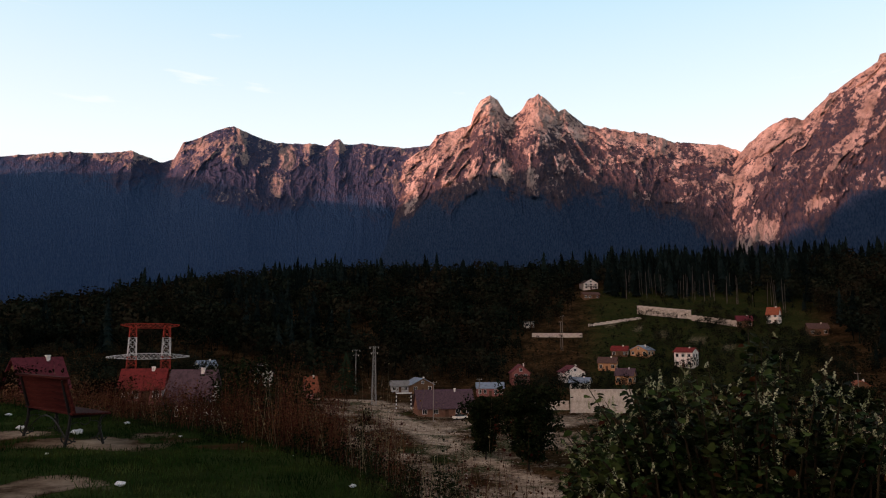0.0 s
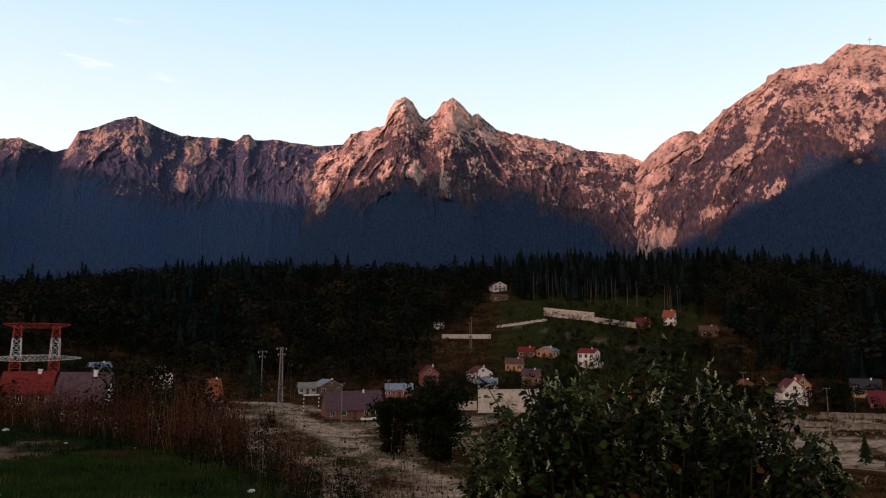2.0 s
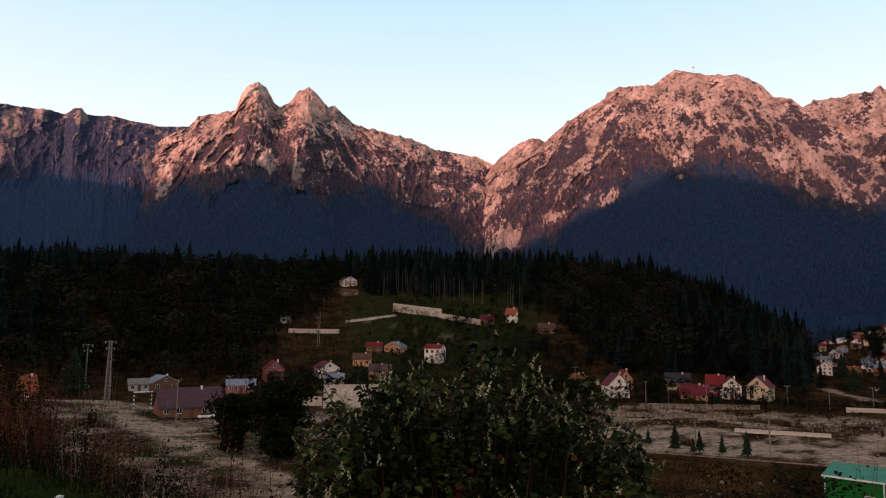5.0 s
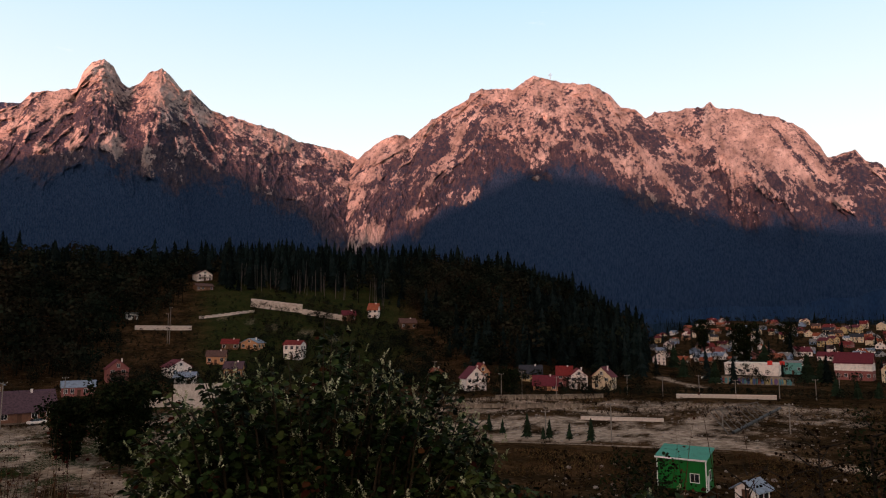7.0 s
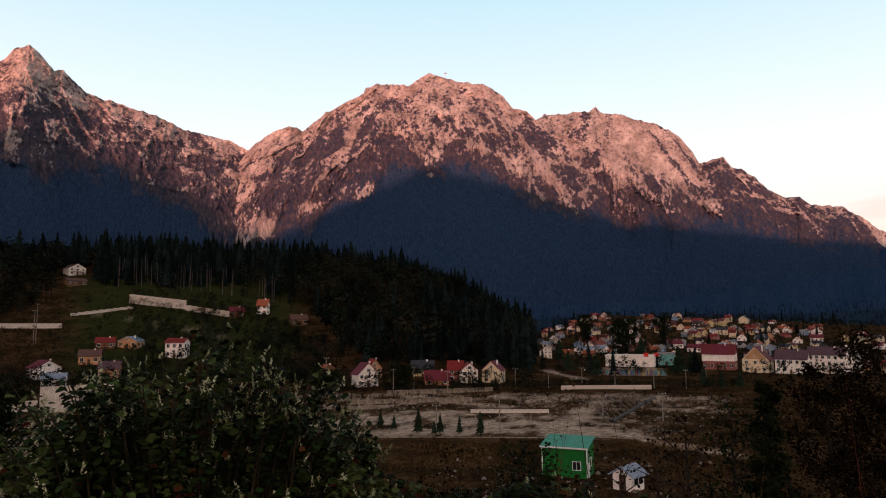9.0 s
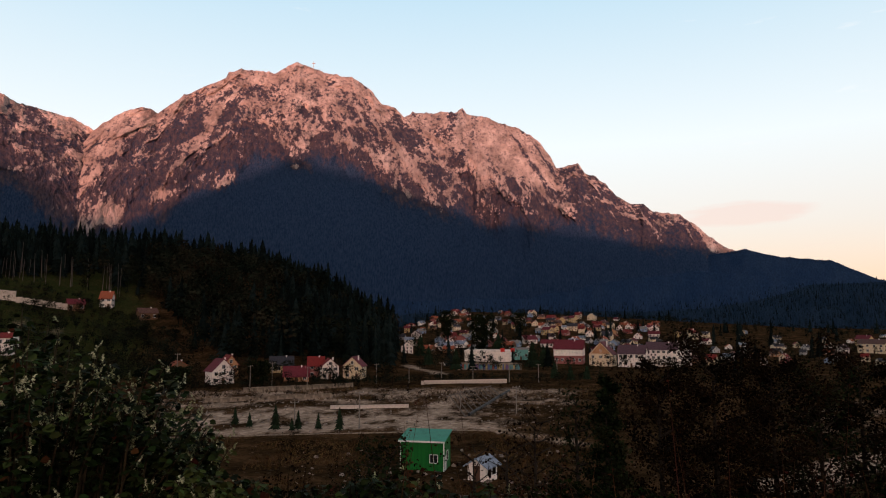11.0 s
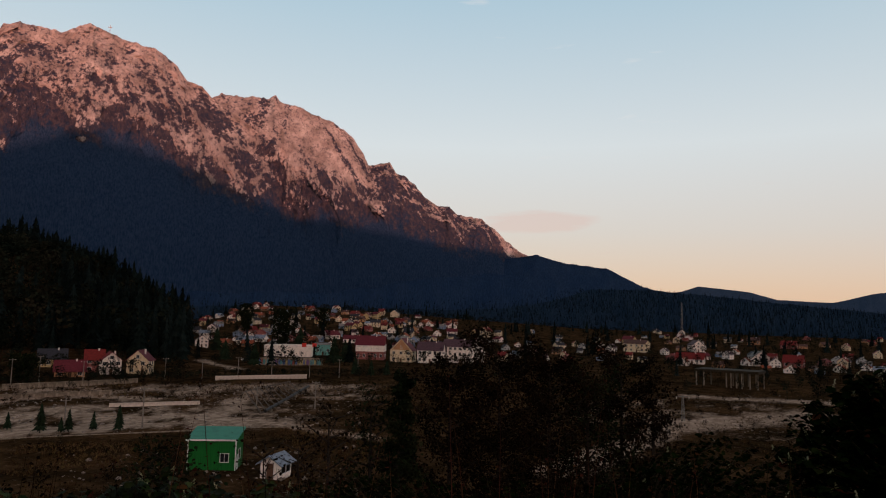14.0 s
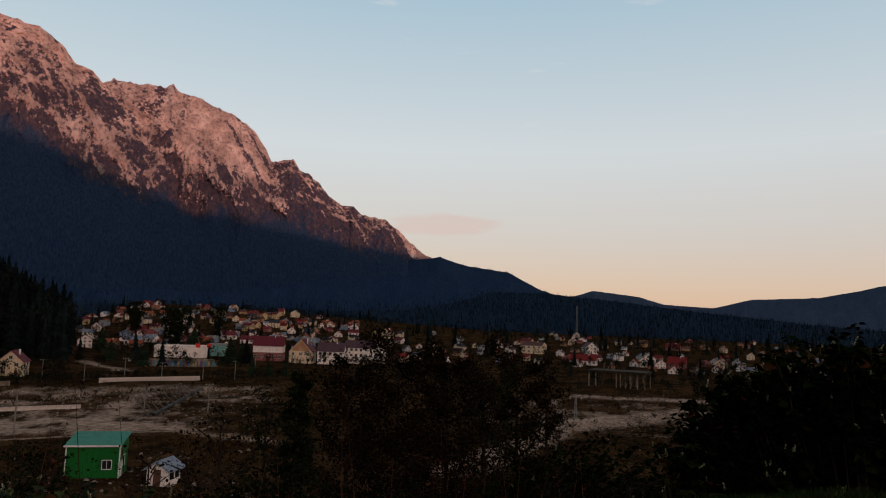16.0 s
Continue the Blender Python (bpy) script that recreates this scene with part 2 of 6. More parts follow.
PLASTER = {"white": paint("white_plaster", (0.78, 0.68, 0.60)), "cream": paint("cream_plaster", (0.64, 0.50, 0.33)), "yellow": paint("yellow_plaster", (0.52, 0.37, 0.18)),
           "orange": paint("orange_plaster", (0.43, 0.22, 0.11)), "pink": paint("red_plaster", (0.25, 0.09, 0.08)), "brick": paint("brown_brick", (0.16, 0.075, 0.048)), "grey": paint("grey_plaster", (0.34, 0.33, 0.32)),
           "wood": paint("brown_boards", (0.14, 0.075, 0.04), stretch=(6, 1, 0.4)), "teal": paint("teal_panels", (0.12, 0.30, 0.27)), "green": paint("green_sheet_metal", (0.008, 0.11, 0.018), 0.5, stretch=(9, 1, 0.3)),
           "blue": paint("blue_plaster", (0.20, 0.26, 0.36))}
ROOFS = {"maroon": paint("maroon_roof_tiles", (0.12, 0.022, 0.030), 0.7, 0.4, 2.0), "red": paint("red_roof_tiles", (0.16, 0.022, 0.020), 0.7, 0.4, 2.0), "orange": paint("orange_roof_tiles", (0.26, 0.075, 0.038), 0.8, 0.4, 2.0),
         "brown": paint("brown_roof_tiles", (0.10, 0.055, 0.045), 0.8, 0.4, 2.0), "purple": paint("violet_brown_roof_sheets", (0.085, 0.050, 0.060), 0.6, 0.4, 2.0),
         "blue": paint("blue_grey_metal_roof", (0.20, 0.24, 0.30), 0.45, 0.3, 1.0), "dark": paint("dark_slate_roof", (0.035, 0.035, 0.042), 0.7, 0.4, 2.0), "teal": paint("turquoise_metal_roof", (0.035, 0.22, 0.14), 0.45, 0.2),
         "grey": paint("weathered_grey_roof", (0.20, 0.19, 0.18), 0.8, 0.4, 1.0)}
GLASS = material("dark_window_glass", [(0.010, 0.012, 0.014), (0.02, 0.022, 0.026)], 0.5, 2, 0.08, 0.0, spec=0.5)
FRAME = paint("white_window_frame", (0.68, 0.66, 0.62))
DOOR = paint("brown_door_wood", (0.10, 0.05, 0.03))
CONCRETE = material("stained_concrete", [(0.085, 0.065, 0.048), (0.19, 0.15, 0.112), (0.31, 0.25, 0.195)], 0.35, 8, 0.9, 0.3, 0.05, grain=0.25, stretch=(1, 1, 0.45))
PALE = material("pale_concrete", [(0.32, 0.265, 0.215), (0.48, 0.40, 0.335), (0.60, 0.51, 0.43)], 0.5, 8, 0.9, 0.3, 0.05, grain=0.2)
STEEL_RED = paint("red_painted_steel", (0.36, 0.045, 0.028), 0.6, 0.35)
STEEL_WHITE = paint("white_painted_steel", (0.62, 0.60, 0.58), 0.6, 0.3)
STEEL = paint("galvanised_steel", (0.22, 0.21, 0.20), 0.6, 0.3)
WOODPOLE = paint("grey_weathered_pole", (0.20, 0.17, 0.145), 0.9, 0.4, 3.0)
BLACK = paint("black_paint", (0.018, 0.017, 0.017), 0.5)
IRON = paint("black_cast_iron", (0.014, 0.013, 0.013), 0.5)
SLAT = material("dark_red_varnished_slat", [(0.022, 0.005, 0.005), (0.042, 0.009, 0.008), (0.06, 0.014, 0.011)], 3.0, 8, 0.75, 0.3, 0.01, grain=0.3, stretch=(0.4, 4, 4), spec=0.03)
PAPER = paint("white_litter_paper", (0.72, 0.72, 0.74), 0.7, 0.15, 8.0)
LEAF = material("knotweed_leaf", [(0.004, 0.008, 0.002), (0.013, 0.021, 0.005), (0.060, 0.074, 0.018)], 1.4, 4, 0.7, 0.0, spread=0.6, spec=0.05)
# Darker copy of the knotweed leaf, with the right bushes' shade painted in.
SHADED_LEAF = material("shaded_knotweed_leaf", [(0.002, 0.004, 0.001), (0.004, 0.007, 0.0015), (0.011, 0.015, 0.004)], 1.4, 4, 0.8, 0.0, spread=0.55, spec=0.0)
LEAF_RED = material("withered_leaf", [(0.022, 0.009, 0.005), (0.055, 0.020, 0.009)], 2.0, 4, 0.8, 0.0, spread=0.4, spec=0.0)
FLOWER = material("cream_flower_spray", [(0.14, 0.15, 0.065), (0.27, 0.27, 0.145), (0.45, 0.43, 0.28)], 3.0, 4, 0.8, 0.0, spread=0.3)
STEM = paint("brown_green_stem", (0.030, 0.020, 0.010), 0.8, 0.4, 4.0)
WEED = material("dry_red_weed", [(0.022, 0.008, 0.005), (0.056, 0.020, 0.012), (0.105, 0.043, 0.023)], 0.6, 4, 0.9, 0.0, spread=0.5, spec=0.0)
WEED_PALE = material("dry_straw_weed", [(0.10, 0.075, 0.045), (0.18, 0.14, 0.085)], 1.0, 4, 0.9, 0.0, spread=0.4, spec=0.0)
BLADE = material("grass_blade", [(0.005, 0.012, 0.003), (0.014, 0.028, 0.006), (0.046, 0.058, 0.016)], 0.9, 4, 0.8, 0.0, spread=0.5, spec=0.0)
SHRUB = material("shrub_leaves", [(0.004, 0.007, 0.003), (0.010, 0.014, 0.006), (0.022, 0.022, 0.010)], 0.5, 4, 0.9, 0.0, spread=0.5, spec=0.0)
DRY = material("dry_meadow_grass", [(0.026, 0.014, 0.006), (0.062, 0.034, 0.014), (0.105, 0.062, 0.028)], 0.08, 4, 0.95, 0.0, spread=0.5, spec=0.0)
RIB = paint("dark_stained_concrete", (0.12, 0.095, 0.075), 0.9, 0.4)
RUSTY = material("rusty_autumn_leaves", [(0.004, 0.003, 0.002), (0.008, 0.005, 0.003), (0.018, 0.010, 0.005)], 0.4, 4, 0.9, 0.0, spread=0.5, spec=0.0)
STONE = material("pale_boulder", [(0.13, 0.105, 0.085), (0.27, 0.22, 0.185)], 1.5, 8, 0.95, 0.4, 0.05, grain=0.3)
GRAFFITI = {k: paint(k + "_wall_paint", c, 0.7) for k, c in (("blue", (0.07, 0.11, 0.22)), ("red", (0.26, 0.07, 0.06)), ("yellow", (0.33, 0.27, 0.12)), ("violet", (0.14, 0.08, 0.17)), ("turquoise", (0.08, 0.20, 0.21)))}
SIGN_RED = paint("red_sign_panel", (0.60, 0.04, 0.03), 0.4, 0.1)

# ---- noise, in arrays ----
rng = np.random.default_rng(7)
TABLE = rng.random((256, 256))


def value_noise(x, y):
    xi, yi = np.floor(x).astype(int), np.floor(y).astype(int)
    fx, fy = x - xi, y - yi
    fx, fy = fx * fx * fx * (fx * (fx * 6 - 15) + 10), fy * fy * fy * (fy * (fy * 6 - 15) + 10)
    a, b = TABLE[xi & 255, yi & 255], TABLE[(xi + 1) & 255, yi & 255]
    c, d = TABLE[xi & 255, (yi + 1) & 255], TABLE[(xi + 1) & 255, (yi + 1) & 255]
    return (a + (b - a) * fx) * (1 - fy) + (c + (d - c) * fx) * fy


def fbm(x, y, octaves=5, gain=0.5):
    s, a, t = 0.0, 1.0, 0.0
    for i in range(octaves):
        s, t = s + a * value_noise(x * 2 ** i + 37.1 * i, y * 2 ** i + 11.7 * i), t + a
        a *= gain
    return s / t


def ridged(x, y, octaves=5, gain=0.5):
    s, a, t, w = 0.0, 1.0, 0.0, 1.0
    for i in range(octaves):
        n = 1 - np.abs(2 * value_noise(x * 2 ** i + 19.3 * i, y * 2 ** i + 53.9 * i) - 1)
        n = n * n * w
        s, t, w = s + a * n, t + a, np.clip(n * 1.6, 0, 1)
        a *= gain
    return s / t


def smooth(a, b, x):
    k = np.clip((x - a) / (b - a), 0, 1)
    return k * k * (3 - 2 * k)


def sheet(name, X, Y, Z, mat, attrs=None, smooth_faces=True):
    """A mesh from a grid of points."""
    rows, cols = X.shape
    me = bpy.data.meshes.new(name)
    co = np.stack([X, Y, Z], -1).reshape(-1, 3).astype(np.float32)
    i = np.arange(rows * cols).reshape(rows, cols)
    q = np.stack([i[:-1, :-1], i[:-1, 1:], i[1:, 1:], i[1:, :-1]], -1).reshape(-1, 4)
    me.vertices.add(len(co))
    me.vertices.foreach_set("co", co.ravel())
    me.loops.add(q.size)
    me.loops.foreach_set("vertex_index", q.ravel().astype(np.int32))
    me.polygons.add(len(q))
    me.polygons.foreach_set("loop_start", np.arange(0, q.size, 4, dtype=np.int32))
    me.polygons.foreach_set("use_smooth", np.full(len(q), smooth_faces))
    me.update(calc_edges=True)
    for k, v in (attrs or {}).items():
        if v.ndim == 3:
            me.attributes.new(k, "FLOAT_VECTOR", "POINT").data.foreach_set("vector", v.ravel().astype(np.float32))
        else:
            me.attributes.new(k, "FLOAT", "POINT").data.foreach_set("value", v.ravel().astype(np.float32))
    me.materials.append(mat)
    return new(name, me)


# ---- the lie of the land: bearings in degrees from straight ahead (y), to the right, and ranges in metres ----
def valley_floor(az):
    return np.interp(az, [-60, -26, -18, -11, 0, 60, 110], [-6, -7, -10, -18, -20, -20, -21])


def edge_range(az):
    """How far the grass of the lookout goes before it falls away."""
    return np.interp(az, [-180, -60, -35, -25, -11, -2, 8, 40, 70, 92, 110, 150, 180], [60, 40, 19, 14, 9.7, 6.6, 4.6, 4.2, 4.6, 6.0, 9.0, 30, 60])


def hill_top(az):
    return np.interp(az, [-75, -45, -33, -21, -9, 3, 16, 30, 37, 41.6, 45.3, 48.5, 52], [4, 5, 9, 28, 42, 40, 46, 44, 38, 24, 4, -13, -20])


def land(az, r):
    x, y = r * np.sin(np.radians(az)), r * np.cos(np.radians(az))
    behind = smooth(100, 150, np.abs(az - 15))
    top = 0.14 * smooth(-12, -34, az) * smooth(-176, -110, az) + 0.03 * (fbm(x * 0.8, y * 0.8, 3) - 0.5)
    e = edge_range(az)
    floor = valley_floor(az) + 1.2 * (fbm(x / 30 + 9, y / 30, 4) - 0.5)
    z = top + (floor - top) * smooth(0, 1, (r - e) / (e * 0.3 + 36)) ** 0.8
    up = hill_top(az) - floor
    z = z + np.maximum(up, 0) * smooth(235, 520, r) * (1 - 0.85 * smooth(600, 1000, r))
    town = smooth(46, 54, az) * (1 - behind)
    z = z + town * np.interp(az, [50, 62, 80, 110], [38, 32, 14, 8]) * smooth(330, 950, r)
    return z * (1 - behind * smooth(5, 60, r)) + behind * smooth(20, 700, r) * 60


def at(az, r, z=None):
    g = float(land(np.array(az, float), np.array(r, float))) if z is None else z
    return Vector((r * math.sin(radians(az)), r * math.cos(radians(az)), g))


def up_at(el, r):
    """The height of what is seen at that angle above the horizon, at that range."""
    return EYE + r * math.tan(radians(el))


azs = np.concatenate([np.arange(-180, -48, 3.0), np.arange(-48, 124, 0.4), np.arange(124, 178, 3.0), [180.0]])
rs = np.concatenate([[0.001], 0.05 * np.exp(np.linspace(0, math.log(98000), 480))])
A, Rg = np.meshgrid(azs, rs)
Zg = land(A, Rg)
Xg, Yg = Rg * np.sin(np.radians(A)), Rg * np.cos(np.radians(A))
edge = edge_range(A)
grass = smooth(1.1, 0.9, Rg / edge) * smooth(0.78, 0.62, fbm(Xg * 0.5 + 3, Yg * 0.5, 4))
rough_n = fbm(Xg / 9 + 5, Yg / 9, 5) - 0.5
drop = np.degrees(np.arctan2(EYE - Zg, Rg))


def strip(a0, r0, a1, r1, width):
    """How far the land lies on a straight track between two places."""
    p, q = at(a0, r0, 0), at(a1, r1, 0)
    d = (q - p).normalized()
    u, v = Xg - p.x, Yg - p.y
    along, off = u * d.x + v * d.y, u * d.y - v * d.x
    return smooth(1.5, 0.4, np.abs(off + 5 * rough_n) / width) * (0.75 + 1.2 * rough_n) * smooth(-4, 0, along) * smooth((q - p).length + 4, (q - p).length, along)


waste = smooth(-12, -8, A) * smooth(14, 11, A) * smooth(70, 85, Rg) * smooth(240, 222, Rg)
bed = smooth(27, 31, A) * smooth(62, 50, A) * smooth(136, 141, Rg) * smooth(184, 176, Rg)
bank = smooth(27, 31, A) * smooth(66, 60, A) * smooth(184, 190, Rg) * smooth(236, 226, Rg)
right_bed = smooth(76, 84, A) * smooth(112, 100, A) * smooth(150, 160, Rg) * smooth(230, 215, Rg)
gravel = 0.22 * waste + 0.50 * bed + 0.36 * bank + 0.12 * right_bed + (1.5 * rough_n + 0.8 * (fbm(Xg / 14, Yg / 2.6 + 7, 4) - 0.5)) * (waste + bed + bank + right_bed)
gravel = gravel + 2.4 * (fbm(A / 1.3, Rg / 5.5 + 3, 5) - 0.52) * (bed + 0.6 * bank)
for a0, r0, a1, r1, w in ((-6.6, 228, -2.4, 165, 5.5), (-2.4, 165, 10.5, 98, 4.0), (-12, 236, -5, 232, 3.0), (33, 145, 52.5, 151, 2.6), (52.5, 151, 63.3, 127, 2.2), (50, 153, 54, 224, 3.5),
                          (78, 104, 80.3, 113, 3.0), (80.3, 113, 86.8, 160, 4.5), (86.8, 160, 97, 212, 7.0), (88, 235, 108, 260, 5.0), (52, 290, 49, 330, 3.0), (13, 372, 24, 330, 1.6)):
    gravel = np.maximum(gravel, 1.0 * strip(a0, r0, a1, r1, w))
bare = np.zeros_like(Zg)
for a0, r0, size in ((-26.4, 11.3, 0.75), (-28.4, 11.5, 0.6), (-24.6, 11.0, 0.55), (-31.5, 12.6, 0.6), (-22.8, 12.1, 0.4), (-20.8, 11.6, 0.3), (-30, 8.1, 0.6), (-33, 7.8, 0.6), (-27.5, 8.2, 0.4)):
    p = at(a0, r0, 0)
    bare = np.maximum(bare, smooth(1.3, 0.6, np.hypot(Xg - p.x, (Yg - p.y)) / size + 1.2 * (fbm(Xg * 2.2, Yg * 2.2, 4) - 0.5)))
gravel = np.where(Rg < 30, 0.33 * bare, gravel)
grass = grass * (1 - bare) + 0.5 * waste * smooth(0.52, 0.62, fbm(Xg / 7, Yg / 7 + 40, 4)) + 0.50 * smooth(8, 14, A) * smooth(32, 27, A) * smooth(250, 270, Rg) * smooth(470, 430, Rg)
tagged(sheet("ground", Xg, Yg, Zg, GROUND, {"grass": grass, "gravel": gravel}), "rough valley ground of earth, grass and pale gravel", "ground", kind="structure")


# ---- mountains ----
GRIDS = {}


def mountain(name, label, knots, crest, foot, foot_z, mat, seed, cols=0.09, rows=300, relief=170.0, jag=0.25, bend=1.15, line=None, rocky=0.0, wall=None, outcrops=()):
    """A mountain side from its foot up to its crest. knots: bearing and height angle along the crest.
    line: bearing and height angle where the woods end and rock begins; wall: bearings between which it is one smooth face;
    outcrops: single bluffs of bare rock, by bearing, height angle, width and height in degrees."""
    ka, ke = np.array(knots).T
    a = np.arange(ka[0], ka[-1], cols)
    crest_el = np.interp(a, ka, ke) + (0.1 if line else 0.0)
    wide = int(4.0 / cols)
    broad = np.convolve(np.pad(crest_el, wide, mode="edge"), np.hanning(2 * wide + 1) / np.hanning(2 * wide + 1).sum(), "valid")
    teeth = jag * (ridged(a * 0.9 + seed, a * 0 + seed, 4) - 0.2) + jag * 0.5 * (fbm(a * 5 + seed, a * 0, 3) - 0.5)
    v = (np.linspace(0, 1, rows) ** 0.85)[:, None]
    el = broad + (crest_el - broad) * smooth(0.25, 1.0, v) + teeth * smooth(0.88, 1.0, v)
    r = foot + (crest - foot) * v + 0 * a
    zc = EYE + crest * np.tan(np.radians(el))
    z = foot_z + (zc - foot_z) * v ** bend
    X = np.radians(a) * crest + 0 * v
    E = np.degrees(np.arctan2(z - EYE, r))
    wx, wz = fbm(X / 300 + seed, z / 300, 5) - 0.5, fbm(X / 300, z / 300 + seed, 5) - 0.5
    # ribs and gullies run down the fall line, away from the tops
    wide = int(3.0 / cols)
    even = np.convolve(np.pad(broad, wide, mode="edge"), np.hanning(2 * wide + 1) / np.hanning(2 * wide + 1).sum(), "valid")
    lean = np.clip(-1.25 * np.gradient(even, a), -0.8, 0.8)
    U = X + 60 * wx

    def fall(pattern):
        """A pattern of U blended between three slants, by the fall line's own."""
        return sum(np.clip(1 - np.abs(lean - c) / 0.45, 0, 1) * pattern(U + c * z) for c in (-0.45, 0.0, 0.45))

    lean = np.clip(0.75 * lean, -0.45, 0.45)
    spur = fall(lambda u: ridged((u + 260 * wx) / 620 + seed, (z + 300 * wz) / 1500 + seed, 3, 0.5))
    rib = fall(lambda u: ridged((u + 170 * wx) / 230 + seed, (z + 300 * wz) / 700, 5, 0.55))
    fine = fall(lambda u: ridged((u + 70 * wz) / 62 + seed, (z + 70 * wx) / 140, 5, 0.62))
    cross = ridged((U - 0.2 * z + 120 * wz) / 100 + seed, (z + 120 * wx) / 115 + seed, 4, 0.6)
    grit = ridged(U / 34 + seed + 2 * wx, z / 55 + 2 * wz, 4, 0.6)
    blots = fbm((U + 60 * wx) / 30 + seed, (z + 60 * wz) / 46, 6, 0.68)
    streak = fall(lambda u: fbm((u + 70 * wx) / 55 + seed, z / 800, 5, 0.6))
    low = np.interp(a, *np.array(line).T) if line else np.full_like(a, 90.0)
    d = E - low + 1.9 * (fbm(U / 110 + 5, z / 200 + seed, 5) - 0.5) + 0.8 * (rib - 0.4)
    part_up = np.clip((E - low) / np.maximum(crest_el - low, 0.5), 0, 1)
    steep = smooth(-3.0, 1.8, d) if line else smooth(4000, 5000, z)
    plain = smooth(wall[0], wall[0] + 1.5, a) * smooth(wall[1], wall[1] - 2.5, a) * smooth(0.42, 0.62, part_up + 0.5 * (rib - 0.4) + 0.05 * (a - 55)) if wall else 0.0
    pull = relief * (1.0 * (spur - 0.4) + 0.62 * (rib - 0.35)) * (0.25 + 0.75 * steep) * smooth(0, 0.25, v) * (1 - 0.6 * plain)
    pull = pull + steep * (1 - 0.93 * plain) * relief * (0.27 * (fine - 0.3) + 0.24 * (cross - 0.3) + 0.13 * (grit - 0.4))
    pull = pull + plain * (150 * (ridged((U + 60 * wx) / 210 + seed, z / 1700, 3, 0.45) - 0.4) + 26 * (ridged(U / 55 + seed, z / 420, 3) - 0.4))
    k = 1 - pull / r
    rock = (-0.37 + rocky + 0.92 * part_up ** 1.4 + 1.1 * (fine - 0.33) + 0.75 * (rib - 0.38) + 0.5 * (cross - 0.33) + 0.4 * (spur - 0.4) + 1.1 * (blots - 0.5)) * (1 - 0.7 * plain) + plain * (0.34 + 2.4 * (streak - 0.5))
    for ca, ce, cw, ch in outcrops:
        near = np.hypot((a - ca + lean * 0.5 * (E - ce)) / cw, (E - ce) / ch) + 1.7 * (blots - 0.5)
        rock = rock + 0.8 * smooth(1.25, 0.5, near)
        d = np.where(near < 1.3, np.maximum(d, 0.5), d)
    rock = np.clip(rock - 2.6 * smooth(0.5, -1.3, d), -3.0, 0.62)
    heath = np.clip(-1.15 + 1.75 * smooth(-3.2, 0.8, d + 2.4 * (blots - 0.5)) + 0.3 * (rib - 0.35), -1, 0.6)
    bx, by, bz = np.sin(np.radians(a)) * r * k, np.cos(np.radians(a)) * r * k, EYE + (z - EYE) * k
    GRIDS[name] = (bx, by, bz)
    # the far side falls away behind the crest
    w = np.linspace(0.03, 1, 10)[:, None]
    far = np.minimum(4990 / np.hypot(np.hypot(bx[-1], by[-1]), bz[-1]), 1 + 0.3 * w)
    fx, fy, fzz = bx[-1] * far, by[-1] * far, bz[-1] - (bz[-1] - foot_z) * w
    more = lambda q: np.vstack([q, np.repeat(q[-1:], 10, 0)])
    ob = sheet(name, np.vstack([bx, fx]), np.vstack([by, fy]), np.vstack([bz, fzz]), mat, smooth_faces=line is None, attrs=
               {"rock": more(rock), "heath": more(heath), "face": np.stack([more(X), more(0.2 * X), more(0.6 * z)], -1)})
    return tagged(ob, label, "mountain", kind="structure")


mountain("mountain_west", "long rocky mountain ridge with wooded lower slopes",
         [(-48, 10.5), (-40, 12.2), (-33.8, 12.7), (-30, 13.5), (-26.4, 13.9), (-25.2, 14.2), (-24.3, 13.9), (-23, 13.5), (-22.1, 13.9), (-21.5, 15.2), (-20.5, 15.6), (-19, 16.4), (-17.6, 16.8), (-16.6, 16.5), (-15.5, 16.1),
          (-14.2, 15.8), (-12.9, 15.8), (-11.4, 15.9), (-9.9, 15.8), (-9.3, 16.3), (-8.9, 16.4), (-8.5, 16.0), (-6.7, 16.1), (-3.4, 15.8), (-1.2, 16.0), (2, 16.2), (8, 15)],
         4000, 1500, -20, MOUNTAIN_HAZY, 3, cols=0.075, rows=230, relief=210, jag=0.14, line=[(-48, 11), (-30, 12.4), (-24, 12.6), (-21, 12.2), (-17, 10.8), (-13, 11.0), (-8, 11.2), (-4, 10.6), (8, 10)], rocky=-0.24,
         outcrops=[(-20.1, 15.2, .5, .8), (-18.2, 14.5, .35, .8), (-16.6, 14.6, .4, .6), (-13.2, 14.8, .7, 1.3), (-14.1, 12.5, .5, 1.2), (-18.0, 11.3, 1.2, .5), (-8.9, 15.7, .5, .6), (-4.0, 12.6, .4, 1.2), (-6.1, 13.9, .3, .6)])
